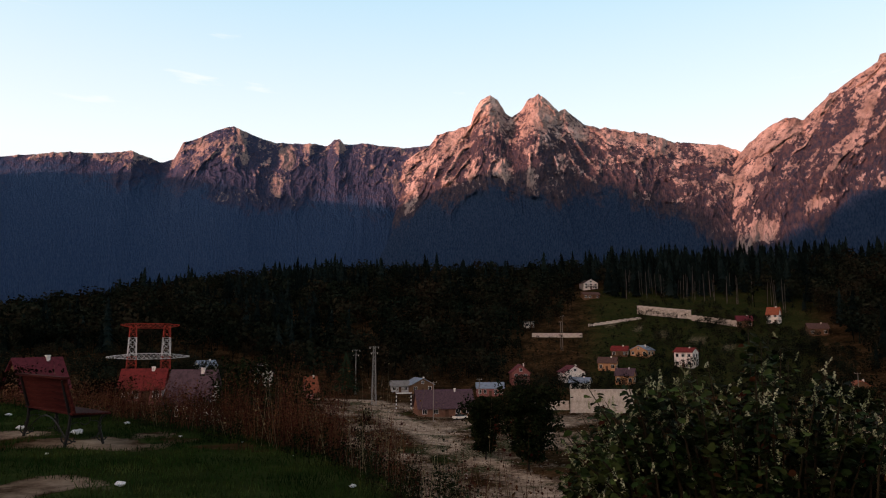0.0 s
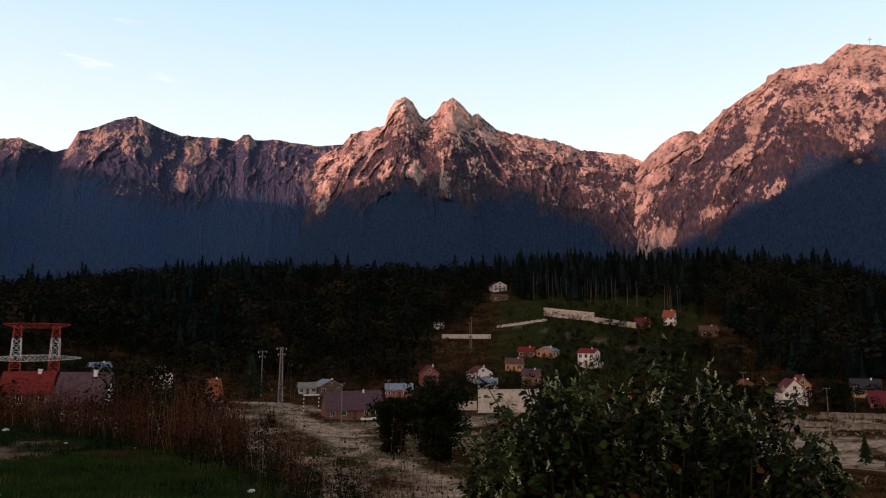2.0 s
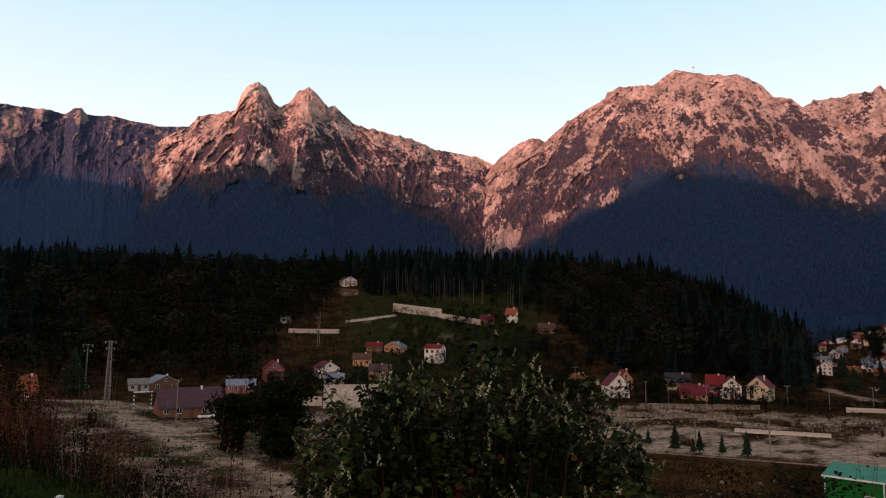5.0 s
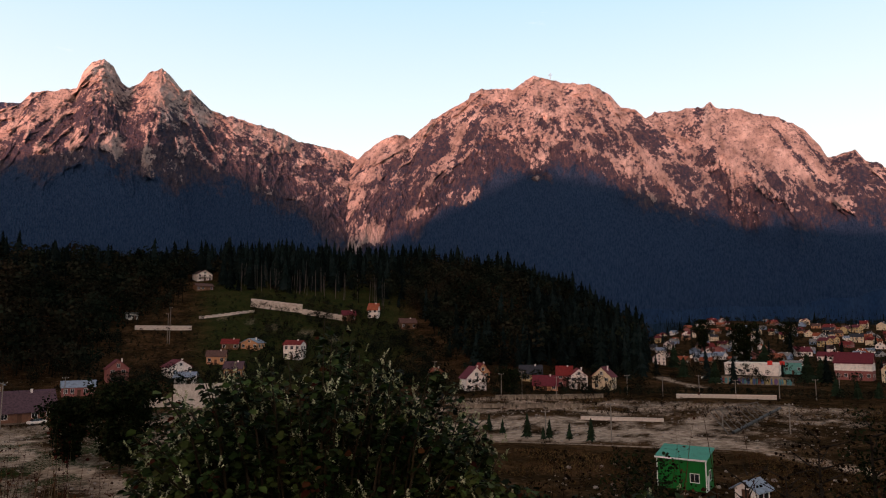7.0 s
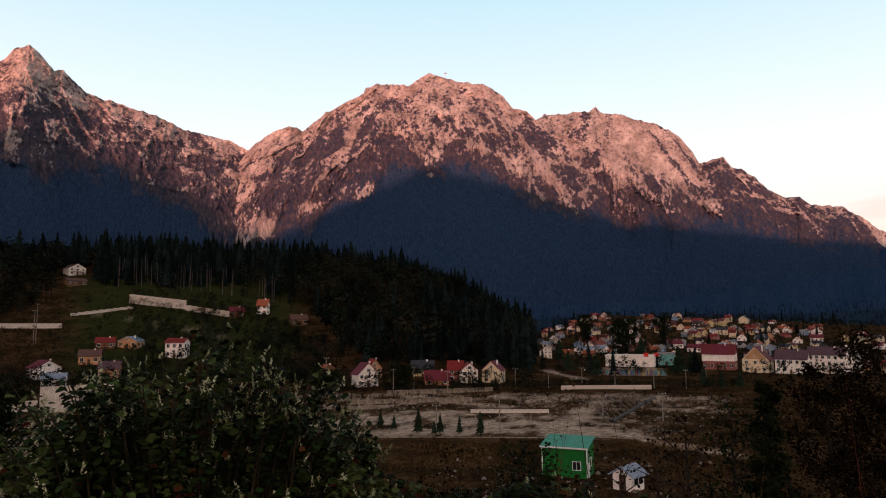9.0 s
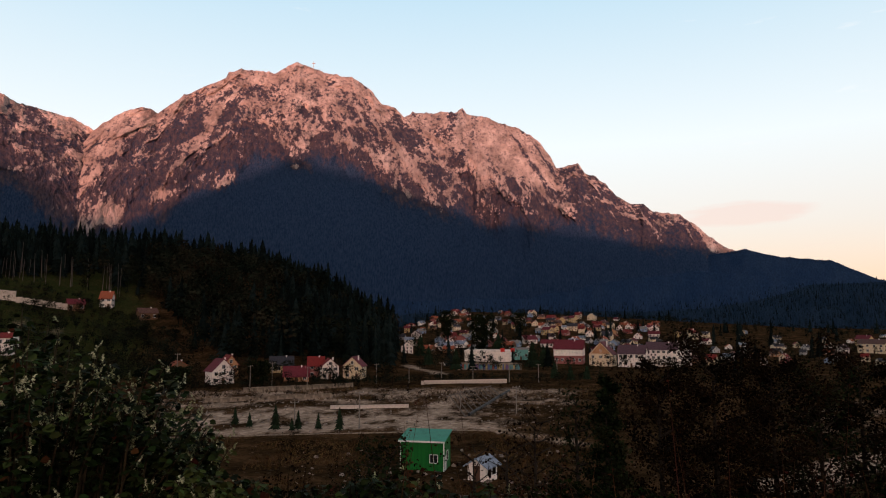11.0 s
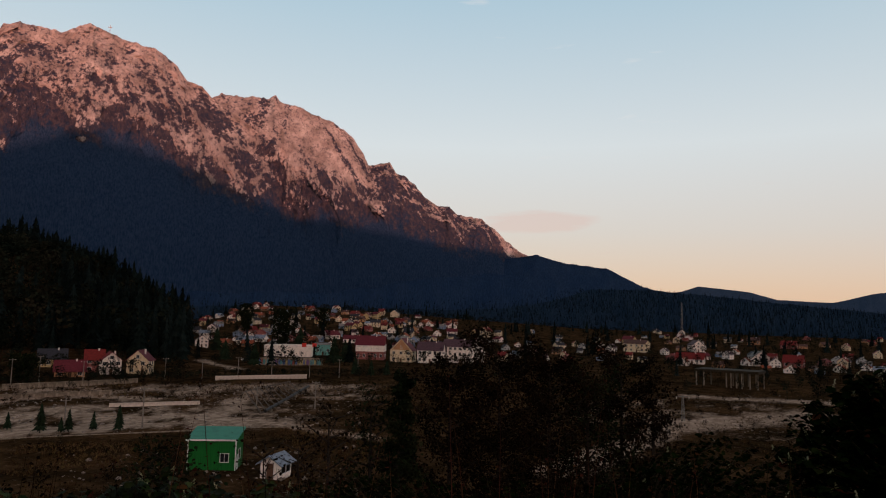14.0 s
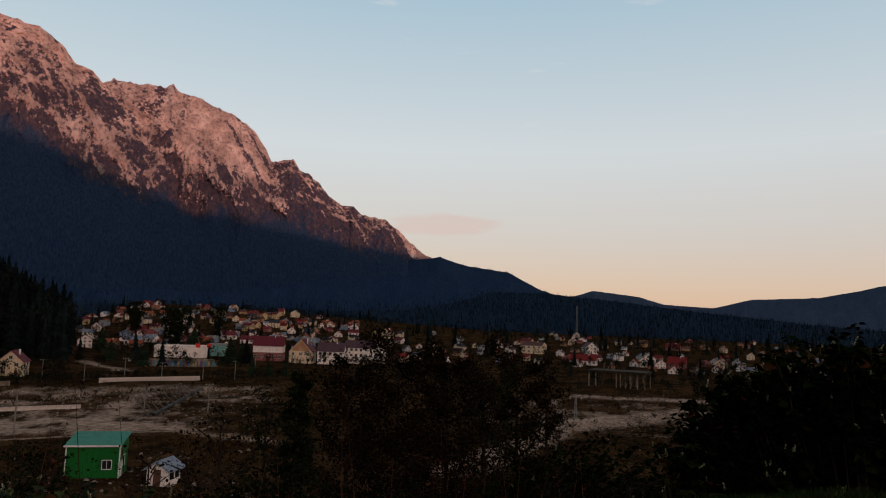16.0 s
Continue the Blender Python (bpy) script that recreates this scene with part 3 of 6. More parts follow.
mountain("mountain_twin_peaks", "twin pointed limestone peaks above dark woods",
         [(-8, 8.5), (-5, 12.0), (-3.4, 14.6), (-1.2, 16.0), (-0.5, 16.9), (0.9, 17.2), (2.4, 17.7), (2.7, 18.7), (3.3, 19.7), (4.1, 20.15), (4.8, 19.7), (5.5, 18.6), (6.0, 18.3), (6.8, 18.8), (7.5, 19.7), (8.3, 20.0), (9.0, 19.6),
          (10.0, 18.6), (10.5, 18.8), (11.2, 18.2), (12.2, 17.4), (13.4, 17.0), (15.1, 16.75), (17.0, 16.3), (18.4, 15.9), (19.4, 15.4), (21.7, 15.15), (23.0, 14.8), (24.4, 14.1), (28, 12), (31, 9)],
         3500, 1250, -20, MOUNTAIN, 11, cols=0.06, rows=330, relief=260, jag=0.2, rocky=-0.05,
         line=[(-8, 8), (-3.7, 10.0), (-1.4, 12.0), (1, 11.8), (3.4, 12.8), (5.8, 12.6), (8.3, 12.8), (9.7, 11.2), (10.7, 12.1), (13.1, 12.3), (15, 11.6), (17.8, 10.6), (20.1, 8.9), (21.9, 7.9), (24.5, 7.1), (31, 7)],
         outcrops=[(5.3, 14.1, .9, 1.1), (2.4, 14.2, .7, 1.0), (-2.8, 11.8, .7, 1.2), (.5, 13.0, .8, .7), (7.6, 13.4, .6, 1.0), (8.4, 18.4, 1.1, 1.2)])
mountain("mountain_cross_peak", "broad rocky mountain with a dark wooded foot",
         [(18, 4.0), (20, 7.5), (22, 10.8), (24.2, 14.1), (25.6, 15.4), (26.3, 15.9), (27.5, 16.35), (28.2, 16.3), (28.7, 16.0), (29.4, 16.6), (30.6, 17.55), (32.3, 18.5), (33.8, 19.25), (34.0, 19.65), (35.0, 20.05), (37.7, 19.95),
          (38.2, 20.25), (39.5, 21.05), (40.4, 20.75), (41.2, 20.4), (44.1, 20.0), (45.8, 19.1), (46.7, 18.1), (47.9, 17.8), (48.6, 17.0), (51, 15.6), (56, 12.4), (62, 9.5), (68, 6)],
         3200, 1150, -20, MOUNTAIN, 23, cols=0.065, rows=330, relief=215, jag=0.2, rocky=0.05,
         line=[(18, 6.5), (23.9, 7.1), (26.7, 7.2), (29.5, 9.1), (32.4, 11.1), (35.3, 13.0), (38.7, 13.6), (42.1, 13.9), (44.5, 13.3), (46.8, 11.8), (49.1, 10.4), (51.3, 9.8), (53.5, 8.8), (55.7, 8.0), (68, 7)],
         outcrops=[(39.6, 12.75, .32, .2), (33.3, 11.5, 1.2, .7), (31.9, 11.2, .4, .7), (27.6, 15.8, 1.2, .6), (29.0, 9.7, .9, .9), (25.8, 8.2, 1.2, .9)])
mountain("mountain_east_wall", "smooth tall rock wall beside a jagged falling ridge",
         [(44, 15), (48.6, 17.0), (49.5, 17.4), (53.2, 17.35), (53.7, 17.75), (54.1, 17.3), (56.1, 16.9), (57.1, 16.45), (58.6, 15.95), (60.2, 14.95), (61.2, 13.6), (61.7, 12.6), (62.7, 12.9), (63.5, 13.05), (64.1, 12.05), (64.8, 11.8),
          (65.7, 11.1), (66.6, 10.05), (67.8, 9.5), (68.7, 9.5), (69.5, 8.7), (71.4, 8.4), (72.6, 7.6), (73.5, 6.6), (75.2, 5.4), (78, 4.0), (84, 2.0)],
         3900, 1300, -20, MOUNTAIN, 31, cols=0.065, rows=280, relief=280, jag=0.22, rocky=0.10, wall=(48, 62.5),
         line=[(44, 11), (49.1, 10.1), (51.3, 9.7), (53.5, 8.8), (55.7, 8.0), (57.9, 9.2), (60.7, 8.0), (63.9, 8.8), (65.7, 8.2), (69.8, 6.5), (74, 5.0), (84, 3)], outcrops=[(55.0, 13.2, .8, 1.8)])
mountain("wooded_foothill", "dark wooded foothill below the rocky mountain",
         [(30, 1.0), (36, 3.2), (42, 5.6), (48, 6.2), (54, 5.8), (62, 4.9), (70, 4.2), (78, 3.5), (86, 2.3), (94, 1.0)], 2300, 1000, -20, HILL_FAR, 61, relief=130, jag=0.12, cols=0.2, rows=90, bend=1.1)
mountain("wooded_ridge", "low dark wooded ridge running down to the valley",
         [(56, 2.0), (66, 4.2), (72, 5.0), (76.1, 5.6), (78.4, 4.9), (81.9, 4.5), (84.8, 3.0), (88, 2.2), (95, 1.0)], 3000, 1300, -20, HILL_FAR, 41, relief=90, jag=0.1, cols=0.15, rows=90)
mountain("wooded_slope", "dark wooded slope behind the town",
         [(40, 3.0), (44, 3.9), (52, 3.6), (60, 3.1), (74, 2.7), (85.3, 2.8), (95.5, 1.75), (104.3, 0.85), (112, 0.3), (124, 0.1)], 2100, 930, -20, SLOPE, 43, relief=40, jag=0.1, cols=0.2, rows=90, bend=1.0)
mountain("far_hill", "distant rounded hills tinted haze blue", [(84, 2.0), (87.6, 2.7), (88.9, 3.1), (92.5, 2.7), (94.5, 2.1), (98.1, 1.9), (100.9, 2.6), (105.4, 2.8), (107.9, 3.3),
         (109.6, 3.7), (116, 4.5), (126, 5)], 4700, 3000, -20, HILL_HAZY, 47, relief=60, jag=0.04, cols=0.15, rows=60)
# the range behind the viewer, which keeps the morning sun off the valley
mountain("mountain_behind", "long ridge behind the lookout", [(126, 5.0), (135, 8), (150, 10.5), (170, 11.2), (190, 10.6), (205, 9.4), (214, 8.8), (221.5, 8.9), (227.5, 10.9), (232, 11.9), (234.5, 9.8), (237.5, 7.6), (241, 8.7), (246, 11.6), (252.5, 13.6), (258, 12.8), (266, 12.0), (275, 12.6), (284, 13.6), (296, 14.5), (312, 13)],
         3500, 1400, 0, HILL_FAR, 53, cols=0.5, rows=50, relief=60, jag=0.35, bend=1.0)

# ---- making things ----
def part(name, bm, mat, parent, label=""):
    """Links a bmesh as one mesh under a thing or a part."""
    me = bpy.data.meshes.new(name)
    bm.normal_update()
    bm.to_mesh(me)
    bm.free()
    me.materials.append(mat)
    ob = new(name, me)
    ob.parent = parent
    if label:
        ob["label"] = label
    return ob


def box(bm, x0, x1, y0, y1, z0, z1):
    v = [bm.verts.new(p) for p in ((x0, y0, z0), (x1, y0, z0), (x1, y1, z0), (x0, y1, z0), (x0, y0, z1), (x1, y0, z1), (x1, y1, z1), (x0, y1, z1))]
    for f in ((3, 2, 1, 0), (4, 5, 6, 7), (0, 1, 5, 4), (1, 2, 6, 5), (2, 3, 7, 6), (3, 0, 4, 7)):
        bm.faces.new([v[i] for i in f])
    return bm


def boxes(*all_of):
    bm = bmesh.new()
    for b in all_of:
        box(bm, *b)
    return bm


def tube(bm, p, q, r0, r1=None, n=6):
    p, q = Vector(p), Vector(q)
    d = (q - p).normalized()
    s = d.cross(Vector((0, 0, 1)) if abs(d.z) < 0.9 else Vector((1, 0, 0))).normalized()
    t = d.cross(s)
    r1 = r0 if r1 is None else r1
    rings = [[bm.verts.new(c + (s * math.cos(2 * math.pi * i / n) + t * math.sin(2 * math.pi * i / n)) * r) for i in range(n)] for c, r in ((p, r0), (q, r1))]
    for i in range(n):
        bm.faces.new((rings[0][i], rings[0][(i + 1) % n], rings[1][(i + 1) % n], rings[1][i]))
    bm.faces.new(rings[0][::-1])
    bm.faces.new(rings[1])
    return bm


def tubes(*all_of, n=6):
    bm = bmesh.new()
    for t in all_of:
        tube(bm, *t, n=n)
    return bm


def empty(name, m, label="", category="", group="", kind=""):
    ob = new(name)
    ob.empty_display_size = 0.2
    ob.matrix_world = m
    return tagged(ob, label, category, group, kind)


def facing(az, r, turn=0.0, z=None):
    """A pose on the ground whose -y side looks back to the lookout, turned by some degrees."""
    p = at(az, r, z)
    return Matrix.Translation(p) @ pose(0, 0, 0, 0, 0, -az + turn)


def seen_range(az, el, near=12.0, far=1600.0):
    """The range at which a sight line of that height angle first meets the ground."""
    r = np.exp(np.linspace(math.log(near), math.log(far), 3000))
    below = land(np.full_like(r, az), r) - (EYE + r * math.tan(radians(el)))
    hit = np.nonzero(below > 0)[0]
    return float(r[hit[0]]) if len(hit) else far


def mesh_of(name, template, faces, mats, places, mat):
    """One mesh of many small copies of a template: mats are n 3 x 3 matrices, places n points."""
    n, k, f = len(places), len(template), len(faces[0])
    co = (np.einsum("nij,kj->nki", mats, np.array(template, float)) + places[:, None, :]).reshape(-1, 3).astype(np.float32)
    fc = (np.array(faces)[None] + (np.arange(n) * k)[:, None, None]).reshape(-1, f)
    me = bpy.data.meshes.new(name)
    me.vertices.add(len(co))
    me.vertices.foreach_set("co", co.ravel())
    me.loops.add(fc.size)
    me.loops.foreach_set("vertex_index", fc.ravel().astype(np.int32))
    me.polygons.add(len(fc))
    me.polygons.foreach_set("loop_start", np.arange(0, fc.size, f, dtype=np.int32))
    me.update(calc_edges=True)
    me.materials.append(mat)
    return new(name, me)


def turns(n, tilt=0.0, seed=0):
    """n random turns about z, each leaning up to tilt degrees."""
    g = np.random.default_rng(seed)
    a, b, c = g.random(n) * 2 * np.pi, np.radians(tilt) * (g.random(n) * 2 - 1), g.random(n) * 2 * np.pi
    ca, sa, cb, sb, cc, sc = np.cos(a), np.sin(a), np.cos(b), np.sin(b), np.cos(c), np.sin(c)
    z = np.zeros(n)
    o = np.ones(n)
    rz = np.stack([np.stack([ca, -sa, z], -1), np.stack([sa, ca, z], -1), np.stack([z, z, o], -1)], 1)
    rx = np.stack([np.stack([o, z, z], -1), np.stack([z, cb, -sb], -1), np.stack([z, sb, cb], -1)], 1)
    r2 = np.stack([np.stack([cc, -sc, z], -1), np.stack([sc, cc, z], -1), np.stack([z, z, o], -1)], 1)
    return rz @ rx @ r2


# ---- trees ----
def conifer_shape(tiers=8, spikes=7, seed=1):
    """A unit conifer: drooping, ragged skirts of branches on a thin trunk."""
    g = random.Random(seed)
    v, f = [], []
    for i in range(tiers):
        t = i / tiers
        z0, z1 = 0.10 + 0.86 * t, min(1.0, 0.10 + 0.86 * t + 0.22 * (1 - 0.45 * t))
        rad = 0.155 * (1 - t) ** 0.8 + 0.012
        top = len(v)
        v.append((0, 0, z1))
        n = 2 * spikes
        for k in range(n):
            a = 2 * math.pi * (k + 0.4 * g.random()) / n
            q = rad * (g.uniform(0.8, 1.25) if k % 2 == 0 else g.uniform(0.35, 0.6))
            v.append((q * math.cos(a), q * math.sin(a), z0 - (0.03 if k % 2 == 0 else -0.02) + g.uniform(-0.01, 0.01)))
        for k in range(n):
            f.append((top, top + 1 + k, top + 1 + (k + 1) % n))
    b = len(v)
    for k in range(4):
        v.append((0.012 * math.cos(k * math.pi / 2), 0.012 * math.sin(k * math.pi / 2), -0.05))
    v.append((0, 0, 0.5))
    for k in range(4):
        f.append((b + k, b + (k + 1) % 4, b + 4))
    return v, f


def crown_shape(leaves=70, seed=2, width=0.34, low=0.22):
    """A unit broadleaf tree: limbs and a lumpy crown of leaf sprays."""
    g = random.Random(seed)
    v, f = [], []
    lumps = [(g.uniform(-0.6, 0.6) * width, g.uniform(-0.6, 0.6) * width, g.uniform(low + 0.14, 0.82), g.uniform(0.13, 0.2)) for _ in range(9)]
    for _ in range(leaves):
        x, y, z, s = g.choice(lumps)
        d = Vector((g.gauss(0, 1), g.gauss(0, 1), g.gauss(0, 0.9))).normalized()
        c = Vector((x, y, z)) + d * s * g.uniform(0.7, 1.05)
        n = (d + Vector((g.uniform(-.5, .5), g.uniform(-.5, .5), g.uniform(-.2, .7)))).normalized()
        s1 = n.orthogonal().normalized()
        s1 = Matrix.Rotation(g.uniform(0, 6.28), 3, n) @ s1
        s2 = n.cross(s1)
        q = g.uniform(0.024, 0.056)
        i = len(v)
        v += [tuple(c + s1 * q), tuple(c + s2 * q * g.uniform(.6, 1)), tuple(c - s1 * q * g.uniform(.6, 1)), tuple(c - s2 * q * g.uniform(.6, 1.1))]
        f += [(i, i + 1, i + 2), (i, i + 2, i + 3)]
    limbs = [((0, 0, -0.05), (0.01, 0, 0.45), 0.02)] + [((0, 0, 0.2 + 0.04 * k), tuple(0.9 * Vector(l[:3])), 0.008) for k, l in enumerate(lumps[:6])]
    for p, q, r in limbs:
        i = len(v)
        for k in range(3):
            v.append((p[0] + r * math.cos(2.1 * k), p[1] + r * math.sin(2.1 * k), p[2]))
        v.append(q)
        f += [(i, i + 1, i + 3), (i + 1, i + 2, i + 3), (i + 2, i, i + 3)]
    return v, f


def woods(name, label, places, heights, shapes, mat, seed):
    """Woods too thick to count: mixed shapes of one kind of tree, as one object."""
    g = np.random.default_rng(seed)
    pick = g.integers(0, len(shapes), len(places))
    cos, fcs, tones, base = [], [], [], 0
    R = turns(len(places), 5, seed)
    fat = g.uniform(0.85, 1.25, len(places))
    for s, (v, f) in enumerate(shapes):
        m = pick == s
        if not m.any():
            continue
        sc = np.stack([heights[m] * fat[m], heights[m] * fat[m], heights[m]], -1)
        co = np.einsum("nij,nkj->nki", R[m], np.array(v)[None] * sc[:, None, :]) + places[m][:, None, :]
        fc = np.array(f)[None] + (np.arange(m.sum()) * len(v))[:, None, None] + base
        cos.append(co.reshape(-1, 3))
        fcs.append(fc.reshape(-1, 3))
        tones.append(np.repeat(g.random(m.sum()) ** 1.5, len(v)))
        base += m.sum() * len(v)
    me = bpy.data.meshes.new(name)
    co, fc = np.concatenate(cos).astype(np.float32), np.concatenate(fcs).astype(np.int32)
    me.vertices.add(len(co))
    me.vertices.foreach_set("co", co.ravel())
    me.loops.add(fc.size)
    me.loops.foreach_set("vertex_index", fc.ravel())
    me.polygons.add(len(fc))
    me.polygons.foreach_set("loop_start", np.arange(0, fc.size, 3, dtype=np.int32))
    me.update(calc_edges=True)
    me.materials.append(mat)
    me.attributes.new("tone", "FLOAT", "POINT").data.foreach_set("value", np.concatenate(tones).astype(np.float32))
    return tagged(new(name, me), label, "woods", kind="stuff")


CONIFERS = [conifer_shape(8, 6, s) for s in range(4)]
FAR_CONIFERS = [conifer_shape(4, 4, s + 9) for s in range(3)]
CROWNS = [crown_shape(84, s) for s in range(5)]

g = np.random.default_rng(5)
n = 9000
wa = g.uniform(-48, 48, n)
wr = np.sqrt(g.uniform(240.0 ** 2, 600.0 ** 2, n))
start = np.interp(wa, [-48, -12, 4, 6.6, 9, 10.8, 11, 13.3, 13.6, 16, 22, 24, 27, 30, 31, 34, 37, 42, 47, 48], [340, 262, 268, 352, 366, 385, 446, 446, 416, 418, 408, 402, 392, 370, 325, 292, 285, 292, 300, 320])
keep = (wr > start + g.uniform(-8, 14, n)) & (hill_top(wa) > -14) & (wr < 590)
wa, wr = wa[keep], wr[keep]
wz = land(wa, wr)
spots = np.stack([wr * np.sin(np.radians(wa)), wr * np.cos(np.radians(wa)), wz - 0.5], -1)
dark = fbm(spots[:, 0] / 90, spots[:, 1] / 90, 3) + 0.25 * smooth(12, 17, wa) - 0.20 * smooth(14, 7, wa) + 0.16 * smooth(430, 540, wr) * smooth(6, 15, wa) - 0.26 * smooth(27, 33, wa) * smooth(540, 470, wr) + g.uniform(-0.14, 0.14, len(wa)) > 0.54
size = g.uniform(9, 21, len(wa)) + 8 * g.random(len(wa)) ** 3
woods("conifer_woods", "dark spruce woods covering the hillside", spots[dark], size[dark], CONIFERS, CONIFER, 3)
woods("autumn_woods", "dull green and brown autumn broadleaf woods", spots[~dark], size[~dark] * 0.8, CROWNS, BROADLEAF, 4)

# bare pale trunks at the edge of the spruce wood
trunk_bm = bmesh.new()
gr = random.Random(12)
for _ in range(46):
    a, r = gr.uniform(15, 27), 0
    r = float(np.interp(a, [13, 16, 22, 24, 27], [415, 418, 408, 400, 378])) + gr.uniform(-6, 12)
    p = at(a, r)
    tube(trunk_bm, p, p + Vector((gr.uniform(-.8, .8), gr.uniform(-.8, .8), gr.uniform(9, 17))), 0.13, 0.06, 4)
tagged(part("bare_trunks", trunk_bm, paint("pale_spruce_trunk", (0.10, 0.08, 0.07)), None), "bare pale spruce trunks along the wood's edge", "tree trunks", kind="stuff")

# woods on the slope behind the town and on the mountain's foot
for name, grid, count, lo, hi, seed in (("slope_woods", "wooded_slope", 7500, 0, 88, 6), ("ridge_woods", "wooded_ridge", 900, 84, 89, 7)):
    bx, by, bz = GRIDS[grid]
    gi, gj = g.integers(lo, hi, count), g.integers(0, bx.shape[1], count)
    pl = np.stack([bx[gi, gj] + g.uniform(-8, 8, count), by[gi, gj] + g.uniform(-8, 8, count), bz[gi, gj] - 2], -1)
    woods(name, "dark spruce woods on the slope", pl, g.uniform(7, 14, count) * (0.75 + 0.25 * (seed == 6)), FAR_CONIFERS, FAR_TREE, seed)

# bushes and small trees scattered over the meadow and between the houses
n = 1500
ba = g.uniform(-46, 110, n)
bd = g.uniform(0, 1, n)
br = np.where(ba < 30, 250 + 165 * bd, np.where(ba < 48, 225 + 100 * bd, 240 + 650 * bd ** 1.3))
keep = ~((ba > 48) & (ba < 60) & (br < 285)) & ~((ba > 10.8) & (ba < 13.2) & (br > 370))
ba, br = ba[keep], br[keep]
pl = np.stack([br * np.sin(np.radians(ba)), br * np.cos(np.radians(ba)), land(ba, br) - 0.3], -1)
woods("garden_trees", "dark trees and bushes between the houses", pl, g.uniform(2.5, 8, len(ba)) * np.where((ba > 6.5) & (ba < 16) & (br > 285), 0.35, 1.0), CROWNS, BROADLEAF, 8)
n = 1500
ba = g.uniform(6, 31, n)
br = 255 + np.interp(ba, [6, 13, 22, 31], [80, 150, 140, 70]) * g.random(n)
pl = np.stack([br * np.sin(np.radians(ba)), br * np.cos(np.radians(ba)), land(ba, br) - 0.3], -1)
woods("meadow_bushes", "dark bushes and fruit trees on the village slope", pl, g.uniform(1.8, 6.4, n) * np.where((ba > 6.5) & (ba < 16) & (br > 285), 0.45, 1.0), CROWNS, BROADLEAF, 18)
n = 700
ba, br = g.uniform(-46, -7, n), 120 + 150 * g.random(n)
keep = (ba < -12) | (br > 235)
ba, br, n = ba[keep], br[keep], int(keep.sum())
pl = np.stack([br * np.sin(np.radians(ba)), br * np.cos(np.radians(ba)), land(ba, br) - 0.3], -1)
woods("valley_thicket", "dark thicket behind the houses below the hill", pl, g.uniform(2.0, 6.0, n), CROWNS, BROADLEAF, 21)
n = 1500
ba = np.concatenate([g.uniform(48.5, 73, 800), g.uniform(73, 108, 700)])
br = 300 + 640 * g.random(n)
pl = np.stack([br * np.sin(np.radians(ba)), br * np.cos(np.radians(ba)), land(ba, br) - 0.3], -1)
woods("town_trees", "dark garden trees between the town houses", pl, g.uniform(3.0, 8.5, n), CROWNS, BROADLEAF, 19)
n = 130
ba, br = g.uniform(48, 108, n), 300 + 600 * g.uniform(0, 1, n)
pl = np.stack([br * np.sin(np.radians(ba)), br * np.cos(np.radians(ba)), land(ba, br) - 0.3], -1)
woods("garden_spruces", "dark spruces standing among the town houses", pl, g.uniform(8, 17, n), CONIFERS, CONIFER, 9)
n = 420
ba = g.uniform(30, 64, n)
br = np.interp(ba, [30, 46, 64], [236, 246, 262]) + g.uniform(-4, 10, n)
pl = np.stack([br * np.sin(np.radians(ba)), br * np.cos(np.radians(ba)), land(ba, br) - 0.2], -1)
woods("railway_hedge", "dark hedge of bushes along the railway", pl, g.uniform(1.2, 3.6, n), CROWNS, BROADLEAF, 20)
# low scrub on the waste land
n = 1500
ba = np.concatenate([g.uniform(-30, 16, 420), g.uniform(28, 112, n - 420)])
br = np.sqrt(g.uniform(60.0 ** 2, 240.0 ** 2, n))
keep = ~((ba > 28) & (ba < 62) & (br > 134) & (br < 182)) & ~((ba > 45) & (ba < 58) & (br > 80) & (br < 108)) & ~((ba > -10) & (ba < 16) & (g.uniform(0, 1, n) < 0.93))
ba, br = ba[keep], br[keep]
pl = np.stack([br * np.sin(np.radians(ba)), br * np.cos(np.radians(ba)), land(ba, br) - 0.2], -1)
woods("waste_scrub", "low brown scrub on the waste ground", pl, g.uniform(0.6, 2.6, len(ba)), CROWNS, RUSTY, 10)


# ---- buildings ----
def window(parent, x, y, z, w, h, side=1):
    """A window on a wall whose outside is towards -y (side 1) or +x (side 2)."""
    if side == 1:
        fr = part("window", boxes((x - w / 2 - .08, x + w / 2 + .08, y - .06, y + .02, z - .08, z), (x - w / 2 - .08, x + w / 2 + .08, y - .06, y + .02, z + h, z + h + .08),
                                  (x - w / 2 - .08, x - w / 2, y - .06, y + .02, z, z + h), (x + w / 2, x + w / 2 + .08, y - .06, y + .02, z, z + h), (x - .03, x + .03, y - .05, y + .02, z, z + h)), FRAME, parent)
        part("pane", boxes((x - w / 2, x + w / 2, y - .02, y + .03, z, z + h)), GLASS, fr)
    else:
        fr = part("window", boxes((x - .02, x + .06, y - w / 2 - .08, y + w / 2 + .08, z - .08, z), (x - .02, x + .06, y - w / 2 - .08, y + w / 2 + .08, z + h, z + h + .08),
                                  (x - .02, x + .06, y - w / 2 - .08, y - w / 2, z, z + h), (x - .02, x + .06, y + w / 2, y + w / 2 + .08, z, z + h)), FRAME, parent)
        part("pane", boxes((x - .03, x + .02, y - w / 2, y + w / 2, z, z + h)), GLASS, fr)


